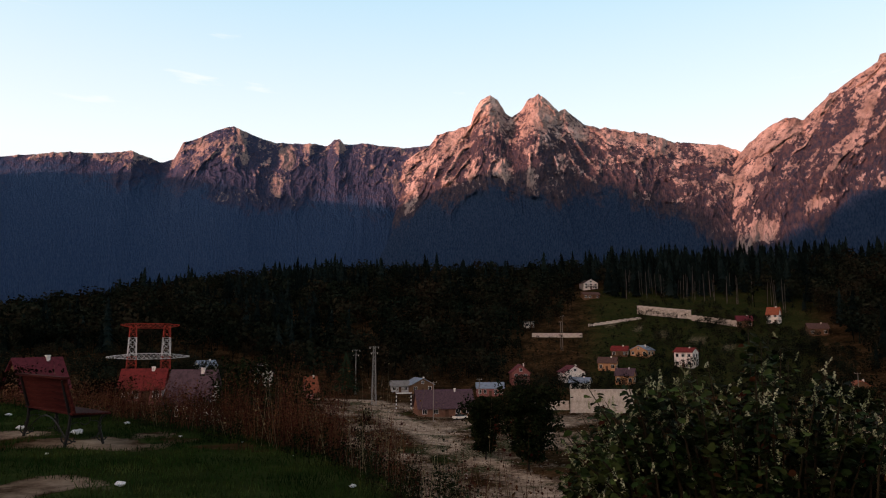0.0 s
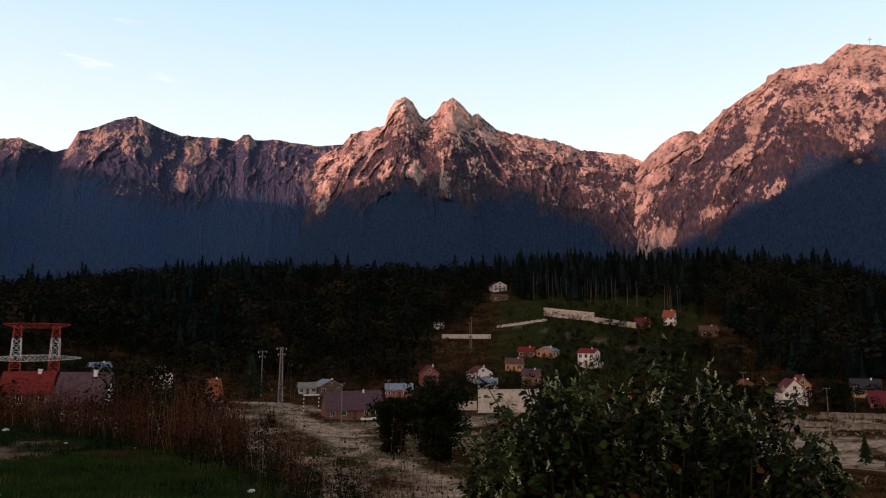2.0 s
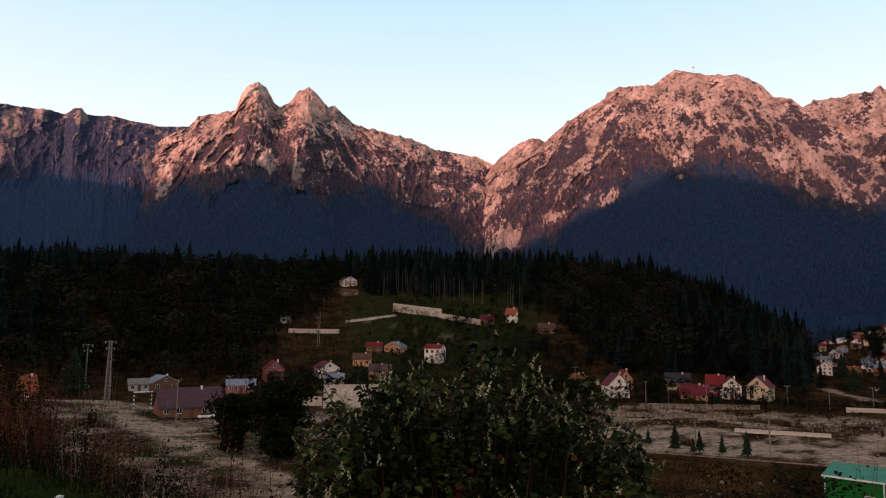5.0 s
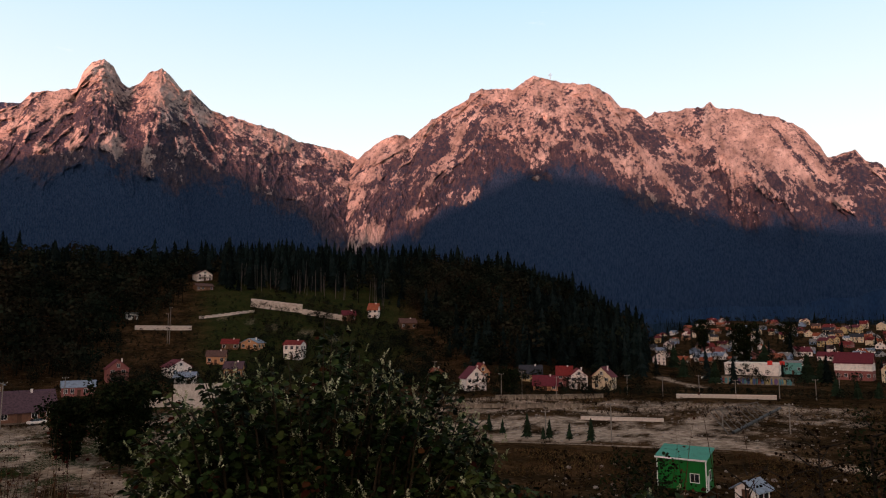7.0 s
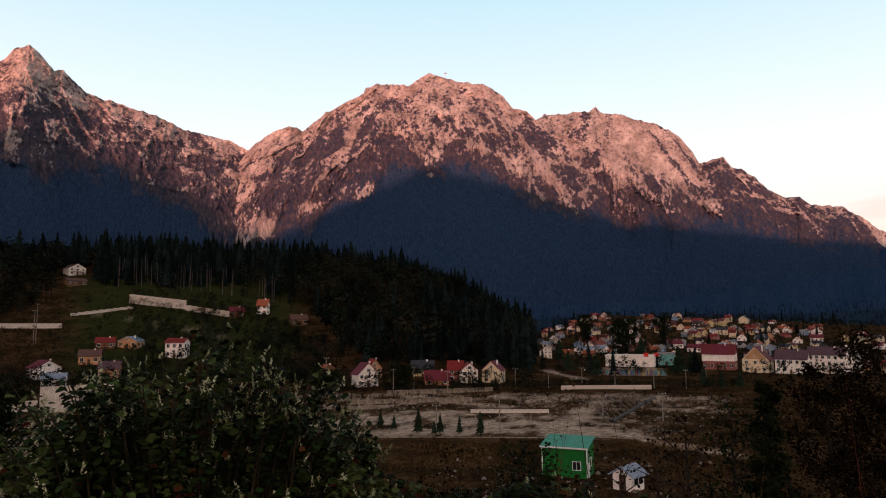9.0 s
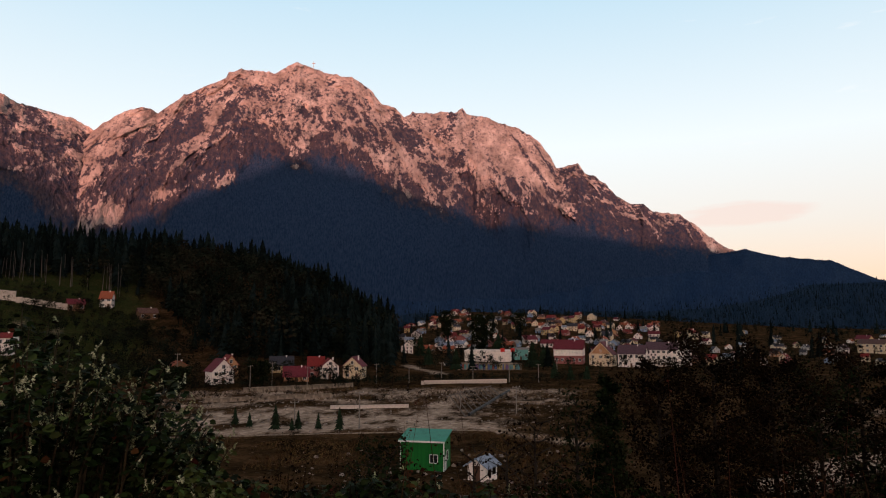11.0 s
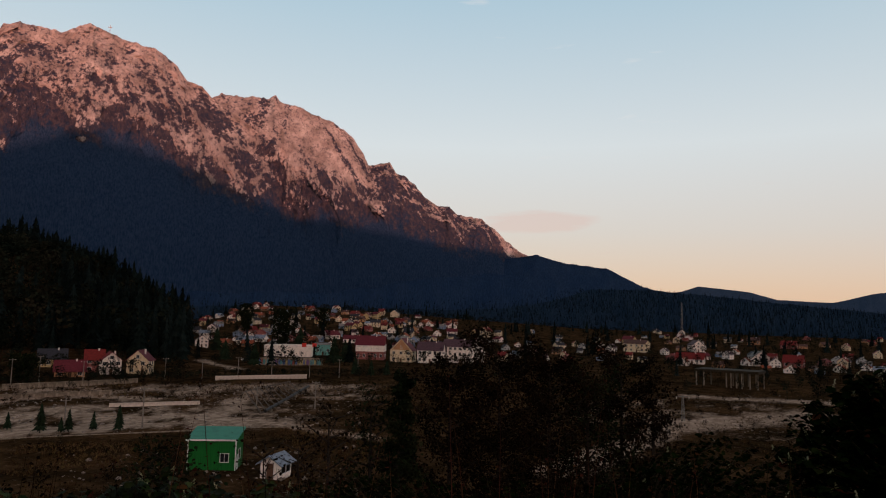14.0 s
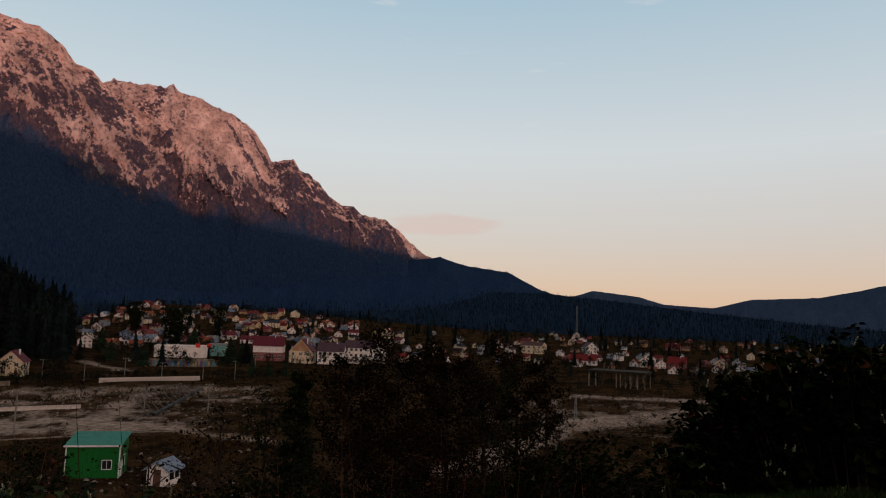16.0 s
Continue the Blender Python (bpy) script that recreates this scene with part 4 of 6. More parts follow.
def gable_wall(w, d, h, rise, along):
    """Walls with gables; along: the ridge runs along the front."""
    bm = bmesh.new()
    x, y = w / 2, d
    lo = [bm.verts.new(p) for p in ((-x, 0, -1.5), (x, 0, -1.5), (x, y, -1.5), (-x, y, -1.5))]
    hi = [bm.verts.new(p) for p in ((-x, 0, h), (x, 0, h), (x, y, h), (-x, y, h))]
    if along:
        a, b = bm.verts.new((-x, y / 2, h + rise)), bm.verts.new((x, y / 2, h + rise))
        fs = [(lo[0], lo[1], hi[1], hi[0]), (lo[1], lo[2], hi[2], b, hi[1]), (lo[2], lo[3], hi[3], hi[2]), (lo[3], lo[0], hi[0], a, hi[3]), (hi[0], hi[1], b, a), (hi[2], hi[3], a, b)]
    else:
        a, b = bm.verts.new((0, 0, h + rise)), bm.verts.new((0, y, h + rise))
        fs = [(lo[0], lo[1], hi[1], a, hi[0]), (lo[1], lo[2], hi[2], hi[1]), (lo[2], lo[3], hi[3], b, hi[2]), (lo[3], lo[0], hi[0], hi[3]), (hi[1], hi[2], b, a), (hi[3], hi[0], a, b)]
    for f in fs:
        bm.faces.new(f)
    bm.faces.new(lo[::-1])
    return bm


def gable_roof(w, d, h, rise, along, over=0.5, thick=0.18):
    bm = bmesh.new()
    if along:
        prof, ends = [(-over, h - rise * over / (d / 2)), (d / 2, h + rise), (d + over, h - rise * over / (d / 2))], (-w / 2 - over, w / 2 + over)
        put = lambda e, p, u: (e, p[0], p[1] + u)
    else:
        prof, ends = [(-w / 2 - over, h - rise * over / (w / 2)), (0, h + rise), (w / 2 + over, h - rise * over / (w / 2))], (-over, d + over)
        put = lambda e, p, u: (p[0], e, p[1] + u)
    rows = [[bm.verts.new(put(e, p, u)) for p in prof for u in (0.02, thick)] for e in ends]
    a, b = rows
    for i, j in ((0, 2), (2, 4)):
        bm.faces.new((a[i], a[j], b[j], b[i]))
        bm.faces.new((a[i + 1], b[i + 1], b[j + 1], a[j + 1]))
        for r in rows:
            bm.faces.new((r[i], r[i + 1], r[j + 1], r[j]))
    bm.faces.new((a[0], b[0], b[1], a[1]))
    bm.faces.new((a[4], a[5], b[5], b[4]))
    bmesh.ops.recalc_face_normals(bm, faces=bm.faces)
    return bm


def house_at(m, w, d, h, rise, wall, roof, along=True, rows=1, cols=3, label="", name="house", group="", chimney=True, balcony=False, door=True, category="house"):
    ob = empty(name, m, label, category, group)
    part("wall", gable_wall(w, d, h, rise, along), PLASTER[wall], ob)
    rf = part("roof", gable_roof(w, d, h, rise, along), ROOFS[roof], ob)
    if chimney:
        cz = h + rise * 0.55
        part("chimney", boxes((w * .18, w * .18 + .45, d * .42, d * .42 + .45, cz, h + rise + .35), (w * .18 - .06, w * .18 + .51, d * .42 - .06, d * .42 + .51, h + rise + .35, h + rise + .45)), PLASTER["white"], rf)
    storey = h / rows
    for j in range(rows):
        for i in range(cols):
            x = w * ((i + 0.5) / cols - 0.5)
            if door and j == 0 and i == cols // 2:
                part("door", boxes((x - .5, x + .5, -.05, .03, 0, 2.05)), DOOR, ob)
            else:
                window(ob, x, 0, j * storey + storey * 0.35, min(1.2, w / cols * .5), min(1.4, storey * 0.42))
        window(ob, w / 2, d * 0.3, j * storey + storey * 0.35, 1.1, min(1.3, storey * 0.42), 2)
        window(ob, w / 2, d * 0.7, j * storey + storey * 0.35, 1.1, min(1.3, storey * 0.42), 2)
    if not along and rise > 1.8:
        window(ob, 0, 0, h + rise * 0.15, 1.0, min(1.2, rise * 0.4))
    if balcony:
        bl = part("balcony", boxes((-w * .4, w * .4, -1.2, 0, storey - .15, storey)), CONCRETE, ob)
        part("railing", boxes((-w * .4, w * .4, -1.2, -1.12, storey + .85, storey + .95), *[(-w * .4 + i * w * .8 / 12, -w * .4 + i * w * .8 / 12 + .06, -1.19, -1.13, storey, storey + .9) for i in range(13)]), DOOR, bl)
    return ob


def house(az, base, top, wide, wall, roof, along=True, rows=1, cols=3, turn=0.0, deep=0.8, slope=0.38, label="", r=None, **more):
    """A house whose foot, ridge and width show at these angles from the lookout."""
    if r:
        base = math.degrees(math.atan2(float(land(np.array(az), np.array(r))) - EYE, r))
    r = r or seen_range(az, base)
    w = 2 * r * math.tan(radians(wide) / 2) * 0.94
    z = EYE + r * math.tan(radians(base))
    total = max(2.6, r * (math.tan(radians(top)) - math.tan(radians(base))))
    rise = total * slope
    return house_at(facing(az, r, turn, min(z, float(land(np.array(az), np.array(r))) + 0.3)), w, max(4.0, w * deep), total - rise, rise, wall, roof, along, rows, cols, label, **more)


house(12.3, 4.0, 4.85, 1.3, "white", "brown", False, 2, 3, 24, label="white villa with brown timber balconies on the wooded hill", balcony=True)
house(12.35, 3.2, 3.8, 1.4, "wood", "brown", True, 1, 4, 18, label="brown timber outbuilding below the villa", chimney=False)
house(25.75, 1.07, 2.34, 0.89, "white", "orange", True, 2, 2, -20, label="white house with an orange roof below the wood")
house(23.84, 0.83, 1.73, 1.15, "wood", "maroon", True, 1, 3, 10, label="brown wooden house with a dark red roof")
house(28.79, 0.17, 1.1, 1.4, "wood", "brown", True, 1, 3, 15, label="brown house half hidden by trees")
house(14.38, -1.48, -0.62, 1.33, "wood", "red", True, 1, 3, -8, label="low brown house with a bright red roof")
house(15.88, -1.47, -0.57, 1.6, "orange", "blue", False, 1, 3, -30, label="orange house with a blue metal roof")
house(19.24, -2.28, -0.74, 1.55, "white", "red", True, 2, 3, -25, slope=0.2, label="tall white house with a flat red roof on the meadow")
house(13.37, -2.61, -1.53, 1.5, "orange", "brown", True, 1, 3, -10, label="orange house with a brown roof")
house(6.44, -3.81, -2.16, 1.6, "pink", "maroon", False, 2, 2, 10, label="red house with a dark roof and balcony", balcony=True)
house(10.84, -3.54, -2.23, 1.9, "white", "maroon", False, 1, 2, 25, label="white cottage with a steep dark red roof")
house(11.09, -4.13, -3.18, 1.6, "white", "blue", True, 1, 2, -15, label="low white house with a light blue roof")
house(14.70, -3.71, -2.42, 1.5, "orange", "purple", True, 1, 3, -12, label="orange house with a violet roof behind the concrete wall")
house(0.33, -6.38, -4.30, 5.0, "brick", "purple", True, 1, 5, 14, deep=0.5, slope=0.62, label="long bungalow with a big violet brown roof beside the gravel road")
house(-29.88, -3.65, -1.45, 3.4, "wood", "maroon", True, 1, 4, 30, deep=0.8, slope=0.62, r=105, label="house with a dark red roof and three chimneys behind the bushes")
house(-23.6, -5.10, -2.4, 3.1, "pink", "red", True, 1, 4, -12, deep=0.8, slope=0.5, r=112, label="house with a broad bright red roof behind the pylon")
house(-20.3, -5.43, -2.55, 3.5, "white", "purple", True, 1, 4, -24, deep=0.8, slope=0.6, r=100, label="white house with a broad violet roof behind the weeds")
house(-18.82, -2.67, -1.75, 1.4, "white", "blue", True, 1, 3, 20, r=240, label="small white house with a pale metal roof")
house(-14.63, -3.27, -2.06, 1.7, "white", "purple", False, 1, 2, 15, r=235, label="small white house with a violet roof")
house(-10.64, -4.13, -3.1, 1.0, "pink", "orange", True, 1, 2, 25, slope=0.6, r=232, label="small red house with an orange roof")
house(-3.55, -4.42, -3.51, 1.5, "grey", "grey", True, 1, 3, 5, label="low grey shed beside the railway", chimney=False)
house(-1.68, -4.52, -3.29, 2.1, "wood", "blue", False, 1, 3, 25, label="dark timber house with a blue grey roof by the crossing")
house(3.92, -4.74, -3.65, 2.3, "pink", "blue", True, 1, 5, 5, deep=0.5, slope=0.35, label="long low building with a blue grey roof", chimney=False)
house(38.92, -4.06, -2.77, 1.9, "yellow", "dark", True, 1, 4, 0, slope=0.5, label="long yellow house with a dark roof")
house(40.11, -4.79, -3.60, 2.1, "orange", "maroon", True, 1, 3, 0, slope=0.6, label="low house with a dark red hipped roof")
house(41.65, -4.46, -2.81, 1.3, "pink", "red", True, 2, 2, 0, label="narrow red house with a red roof")
house(42.81, -4.63, -2.99, 1.5, "white", "red", False, 2, 3, 10, slope=0.35, label="white two storey house with a red roof", balcony=True)
house(44.59, -4.62, -2.84, 1.7, "cream", "maroon", False, 2, 2, -20, slope=0.4, label="cream gabled house with few windows")
house(34.45, -4.84, -2.9, 1.9, "white", "maroon", False, 2, 3, 24, slope=0.45, label="white gabled house with a dark red roof")
house(35.0, -4.2, -2.6, 1.3, "orange", "red", False, 2, 2, 24, slope=0.45, label="house with an orange red roof behind the white one")
house(31.2, -4.0, -3.0, 1.4, "wood", "orange", False, 1, 2, 20, label="small brown house with an orange roof")
house(62.4, -3.38, -1.46, 2.5, "pink", "maroon", True, 2, 5, -8, deep=0.7, slope=0.36, label="red and white two storey building with a maroon roof")
def upper_band(ob, w, d, z0, z1, mat):
    """A differently painted upper storey, standing slightly proud of the wall."""
    part("upper_storey", boxes((-w / 2 - .03, w / 2 + .03, -.03, d + .03, z0, z1)), mat, ob, "white painted upper storey")


rs1 = seen_range(62.4, -3.38)
upper_band([o for o in scene.objects if o.get("label", "").startswith("red and white two")][0], rs1 * 0.041, rs1 * 0.0287, rs1 * 0.0115, rs1 * 0.0212, PLASTER["white"])
house(65.0, -3.55, -1.59, 2.0, "cream", "maroon", False, 2, 3, -14, slope=0.5, label="cream building with a yellow gable and maroon roof")
r2 = seen_range(65.0, -3.55)
w2, t2 = 2 * r2 * math.tan(radians(1.0)) * 0.94, r2 * (math.tan(radians(-1.59)) - math.tan(radians(-3.55)))
gp = bmesh.new()
tri = [gp.verts.new(p) for p in ((-w2 * .42, -.03, t2 * .52), (w2 * .42, -.03, t2 * .52), (0, -.03, t2 * .95))]
ex = bmesh.ops.extrude_face_region(gp, geom=[gp.faces.new(tri)])
bmesh.ops.translate(gp, verts=[v for v in ex["geom"] if isinstance(v, bmesh.types.BMVert)], vec=(0, .05, 0))
bmesh.ops.recalc_face_normals(gp, faces=gp.faces)
part("gable_panel", gp, PLASTER["orange"], [o for o in scene.objects if o.get("label", "").startswith("cream building with")][0], "orange painted gable")
house(67.4, -3.6, -1.85, 2.3, "white", "purple", True, 2, 5, -14, deep=0.5, slope=0.35, label="white building with a violet roof")
house(69.7, -3.5, -1.6, 2.6, "white", "purple", True, 3, 6, -14, deep=0.5, slope=0.28, label="long white three storey building with a violet roof")
house(71.4, -3.4, -1.3, 0.9, "white", "purple", False, 3, 2, -14, label="slim white tower house")
house(84.0, -2.19, -1.22, 1.85, "cream", "brown", True, 2, 4, -20, slope=0.3, label="beige two storey building with a brown roof")
house(88.2, -2.95, -2.1, 2.2, "white", "red", True, 1, 6, -10, deep=0.4, slope=0.5, label="long low house with a red roof")
house(93.3, -2.9, -1.8, 1.3, "white", "grey", False, 2, 3, 20, label="white house with a grey roof")
house(95.4, -2.9, -2.0, 1.4, "pink", "red", True, 1, 3, -10, slope=0.55, label="house with a big red roof")
house(58.56, -3.10, -2.11, 1.3, "teal", "grey", True, 1, 3, 0, slope=0.12, label="teal panelled shop building", chimney=False)

# supermarket: flat box with red signs
def supermarket():
    r = seen_range(55.75, -3.25)
    k = r / 1000
    w, h = 66 * k, 15 * k
    ob = empty("supermarket", facing(55.75, r, -6), "flat white supermarket with red signs on its roof edge", "supermarket")
    part("wall", boxes((-w / 2, w / 2, 0, w * .6, -1, h)), PLASTER["white"], ob)
    part("roof", boxes((-w / 2 - .2, w / 2 + .2, -.2, w * .6 + .2, h, h + .4)), PLASTER["white"], ob)
    for i in range(4):
        window(ob, -w * .36 + i * w * .15, 0, h * .30, w * .06, h * .24)
    for x in (w * .3, w * .52):
        part("sign", boxes((x, x + 2.2, -.5, -.2, h - .3, h + 1.7)), SIGN_RED, ob)


supermarket()


def painted_wall():
    r = seen_range(55.98, -3.95)
    ob = empty("painted_wall", facing(55.98, r, -4), "long low wall covered in bright graffiti colours", "wall")
    w, h = r * 0.092, r * 0.011
    part("wall", boxes((-w / 2, w / 2, 0, .3, -1, h)), CONCRETE, ob)
    rr = random.Random(4)
    keys = list(GRAFFITI)
    x, i = -w / 2 + .2, 0
    while x < w / 2 - 2:
        q = rr.uniform(0.5, 1.6)
        bm = bmesh.new()
        c = [(x + q * .5 + q * .5 * math.cos(a) * rr.uniform(.7, 1.1), h * .45 + h * .4 * math.sin(a) * rr.uniform(.7, 1.1)) for a in [k * math.pi / 5 for k in range(10)]]
        top = [bm.verts.new((px, -.02 - .004 * (i % 2), pz)) for px, pz in c]
        bm.faces.new(top)
        ex = bmesh.ops.extrude_face_region(bm, geom=bm.faces[:])
        bmesh.ops.translate(bm, verts=[v for v in ex["geom"] if isinstance(v, bmesh.types.BMVert)], vec=(0, .018, 0))
        part("painted_patch", bm, GRAFFITI[keys[rr.randrange(5)]], ob)
        x += q * rr.uniform(.75, 1.15)
        i += 1


painted_wall()

# the town on the slope: a few house types, each copied with its own turn and size
KINDS = []
for wall, roof, along, rows, cols, w, h in (("white", "maroon", True, 1, 3, 10, 3.2), ("cream", "red", False, 2, 2, 8, 5.2), ("white", "orange", False, 1, 2, 8, 3.4), ("orange", "brown", True, 1, 3, 10, 3.4),
                                            ("yellow", "maroon", True, 2, 3, 9, 5.4), ("white", "blue", True, 1, 3, 9, 3.0), ("grey", "dark", False, 1, 2, 8, 3.6), ("wood", "orange", True, 1, 3, 9, 3.0),
                                            ("white", "purple", False, 2, 3, 9, 5.0), ("pink", "red", True, 1, 3, 11, 3.2), ("blue", "grey", True, 1, 2, 8, 3.0), ("cream", "dark", True, 2, 3, 10, 5.0)):
    KINDS.append((wall, roof, along, rows, cols, w, h))
rr = random.Random(21)
first = {}
taken = []
for _ in range(2600):
    if len(taken) > 300:
        break
    if rr.random() < 0.62:
        a = rr.uniform(48.6, 70)
        el = rr.uniform(-2.6, 1.25 - max(0, a - 56) * 0.10)
    else:
        a = rr.uniform(71, 107)
        el = rr.uniform(-3.4, -0.6)
    r = seen_range(a, el)
    if r > 1000 or r < 290 or (a > 60 and a < 73 and r < 350):
        continue
    p = at(a, r)
    if any((p - q).length < (11 if a < 71 else 10) for q in taken):
        continue
    taken.append(p)
    k = rr.randrange(len(KINDS))
    s = rr.uniform(0.55, 0.88) if a < 71 else rr.uniform(0.45, 0.72)
    m = facing(a, r, rr.choice((-35, -20, -5, 12, 30, 75)) + rr.uniform(-8, 8))
    wall, roof, along, rows, cols, w, h = KINDS[k]
    if k not in first:
        first[k] = house_at(m, w, w * .85, h, w * .28 if along else w * .38, wall, roof, along, rows, cols, {"wood": "brown wooden"}.get(wall, wall) + " town house with a " + {"purple": "violet", "dark": "dark slate"}.get(roof, roof) + " roof", "town_house", "houses of the town on the slope")
    else:
        copy_thing(first[k], m).scale = (s, s, s)


# ---- walls, banks and works in the valley ----
def panel_wall(name, label, az0, az1, el0, el1, high, panels, mat, coping=True, r0=None, r1=None, thick=0.35):
    """A wall of upright panels between two places on the ground."""
    p, q = at(az0, r0 or seen_range(az0, el0)), at(az1, r1 or seen_range(az1, el1))
    d = q - p
    L = math.hypot(d.x, d.y)
    ob = empty(name, Matrix.Translation(p) @ pose(0, 0, 0, 0, 0, math.degrees(math.atan2(d.y, d.x))), label, "wall")
    w = L / panels
    bm_shared = None
    for i in range(panels):
        z = d.z * (i + .5) / panels
        if bm_shared is None:
            one = part("panel", boxes((0.03, w - .03, -thick / 2, thick / 2, -2.0, high), (0, 0.03, -thick * .4, thick * .4, -2, high - .05)), mat, ob)
            one.location = (0, 0, z)
            bm_shared = one.data
        else:
            o = new("panel", bm_shared)
            o.parent = ob
            o.location = (i * w, 0, z)
    if coping:
        for i in range(panels):
            z = d.z * (i + .5) / panels
            o = part("coping", boxes((i * w, (i + 1) * w - .02, -thick * .7, thick * .7, high + z, high + z + .15)), mat, ob)
    return ob


panel_wall("retaining_wall", "pale concrete retaining wall below the spruce wood", 15.9, 20.0, 1.95, 1.50, 4.6, 9, PALE, False)
panel_wall("retaining_wall", "low pale concrete retaining wall along the slope", 20.0, 23.3, 1.40, 0.90, 2.8, 8, PALE, False)
panel_wall("garden_wall", "low pale wall along the hill road", 7.4, 11.5, 0.10, 0.10, 2.0, 10, PALE, False)
panel_wall("garden_wall", "low pale wall below the wood", 12.0, 16.2, 0.95, 1.55, 1.2, 9, PALE, False)
panel_wall("concrete_wall", "large blank stained concrete wall beside the bush", 10.4, 15.4, -5.95, -5.85, 6.6, 8, PALE, True)
panel_wall("platform_wall", "low white platform wall", 7.4, 10.3, -5.76, -5.74, 2.6, 7, PALE, True)
panel_wall("concrete_fence", "white concrete panel fence beside the railway", 50.3, 57.4, -5.14, -4.98, 1.5, 22, PALE, False, thick=0.15)
panel_wall("river_wall", "low stained concrete river wall", 36.0, 44.7, -5.50, -5.25, 1.2, 16, CONCRETE, True)
panel_wall("river_wall", "row of pale concrete blocks along the river bed", 42.9, 49.3, -6.98, -6.95, 0.8, 13, PALE, False, thick=0.9)
panel_wall("river_wall", "long sloping concrete bank", 33.0, 43.0, -6.25, -6.1, 1.1, 14, CONCRETE, True)
panel_wall("river_kerb", "low concrete kerb along the river bed", 30.0, 58.0, -8.75, -8.75, 0.3, 30, CONCRETE, False)

hut = house_at(facing(7.21, seen_range(7.21, 0.85), 10), 5, 4, 3.0, 0.5, "white", "grey", True, 1, 2, "small white hut on the hillside", "hut", chimney=False, category="hut")


def green_cabin():
    r = seen_range(50.59, -11.88)
    w, h = r * 0.064, r * 0.040
    ob = empty("green_cabin", facing(50.5, r, -14), "green sheet metal cabin with turquoise roof and white trim", "cabin")
    d = w * .7
    part("wall", boxes((-w / 2, w / 2, 0, d, -1, h)), PLASTER["green"], ob)
    bm = bmesh.new()
    v = [bm.verts.new(p) for p in ((-w / 2 - .25, -.35, h), (w / 2 + .25, -.35, h), (w / 2 + .25, d + .3, h + 1.0), (-w / 2 - .25, d + .3, h + 1.0))]
    f = bm.faces.new(v)
    ex = bmesh.ops.extrude_face_region(bm, geom=[f])
    bmesh.ops.translate(bm, verts=[q for q in ex["geom"] if isinstance(q, bmesh.types.BMVert)], vec=(0, 0, .16))
    bmesh.ops.recalc_face_normals(bm, faces=bm.faces)
    rf = part("roof", bm, ROOFS["teal"], ob)
    part("gable_infill", boxes((-w / 2 + .01, w / 2 - .01, d * .6, d - .01, h, h + .6)), PLASTER["green"], ob)
    for x in (-w / 2, w / 2):
        part("corner_trim", boxes((x - .07, x + .07, -.05, .08, -.5, h)), FRAME, ob)
    part("eave_trim", boxes((-w / 2 - .25, w / 2 + .25, -.40, -.35, h - .05, h + .17)), FRAME, ob)
    window(ob, w * .27, 0, h * .28, 1.1, 1.1)
    window(ob, w / 2, d * .5, h * .3, 1.0, 1.3, 2)
    part("door", boxes((w / 2 - .02, w / 2 + .05, d * .15, d * .15 + .9, 0, 2.0)), FRAME, ob)


green_cabin()
sh = house_at(facing(55.0, 96, -30), 2.9, 3.1, 2.1, 0.9, "white", "blue", False, 1, 1, "white shed with a pale blue metal roof", "shed", chimney=False, category="shed")


def post_fence(az0, r0, az1, r1, n, label):
    p, q = at(az0, r0), at(az1, r1)
    ob = empty("wire_fence", Matrix.Translation(p), label, "fence")
    for i in range(n):
        c = at(az0 + (az1 - az0) * i / (n - 1), r0 + (r1 - r0) * i / (n - 1)) - p
        part("post", tubes((c + Vector((0, 0, -.3)), c + Vector((0, 0, 1.5)), .06)), STEEL, ob)
    for h in (0.5, 1.0, 1.4):
        bm = bmesh.new()
        for i in range(n - 1):
            c = [at(az0 + (az1 - az0) * k / (n - 1), r0 + (r1 - r0) * k / (n - 1)) - p + Vector((0, 0, h)) for k in (i, i + 1)]
            tube(bm, c[0], c[1], .012, n=3)
        part("wire", bm, STEEL, ob)


post_fence(44, 80, 62, 84, 14, "thin wire fence on pale posts before the green cabin")


def utility_pole(az, r, high, label, arms=1, name="utility_pole"):
    ob = empty(name, facing(az, r, 20), label, "pole")
    part("pole", tubes(((0, 0, -.5), (0, 0, high), .17, .10), n=8), WOODPOLE, ob)
    for i in range(arms):
        arm = part("crossarm", boxes((-.9, .9, -.06, .06, high - .4 - .7 * i, high - .28 - .7 * i)), WOODPOLE, ob)
        for x in (-.8, 0, .8):
            part("insulator", tubes(((x, 0, high - .28 - .7 * i), (x, 0, high - .05 - .7 * i), .05, .03)), PLASTER["white"], arm)
    return ob


for az, base, top in ((-0.79, -6.78, -3.52), (5.54, -8.61, -5.90), (9.9, -1.0, 1.87), (9.75, -1.0, 1.4), (3.0, -5.3, -3.3), (36.5, -5.3, -3.4), (38.2, -5.2, -3.2), (41.0, -5.2, -3.6), (46.6, -5.0, -3.4),
                      (49.3, -5.0, -3.5), (52.0, -4.8, -3.3), (54.6, -4.8, -3.6), (57.6, -4.9, -3.2), (60.0, -4.9, -3.4), (61.5, -4.6, -3.0), (31.0, -5.0, -2.4), (45.3, -8.6, -5.6), (40.1, -8.6, -6.3), (58.2, -7.4, -5.2), (53.6, -7.2, -5.6)):
    rp = seen_range(az, base)
    utility_pole(az, rp, rp * (math.tan(radians(top)) - math.tan(radians(base))), "thin grey utility pole beside the railway and road", 1)


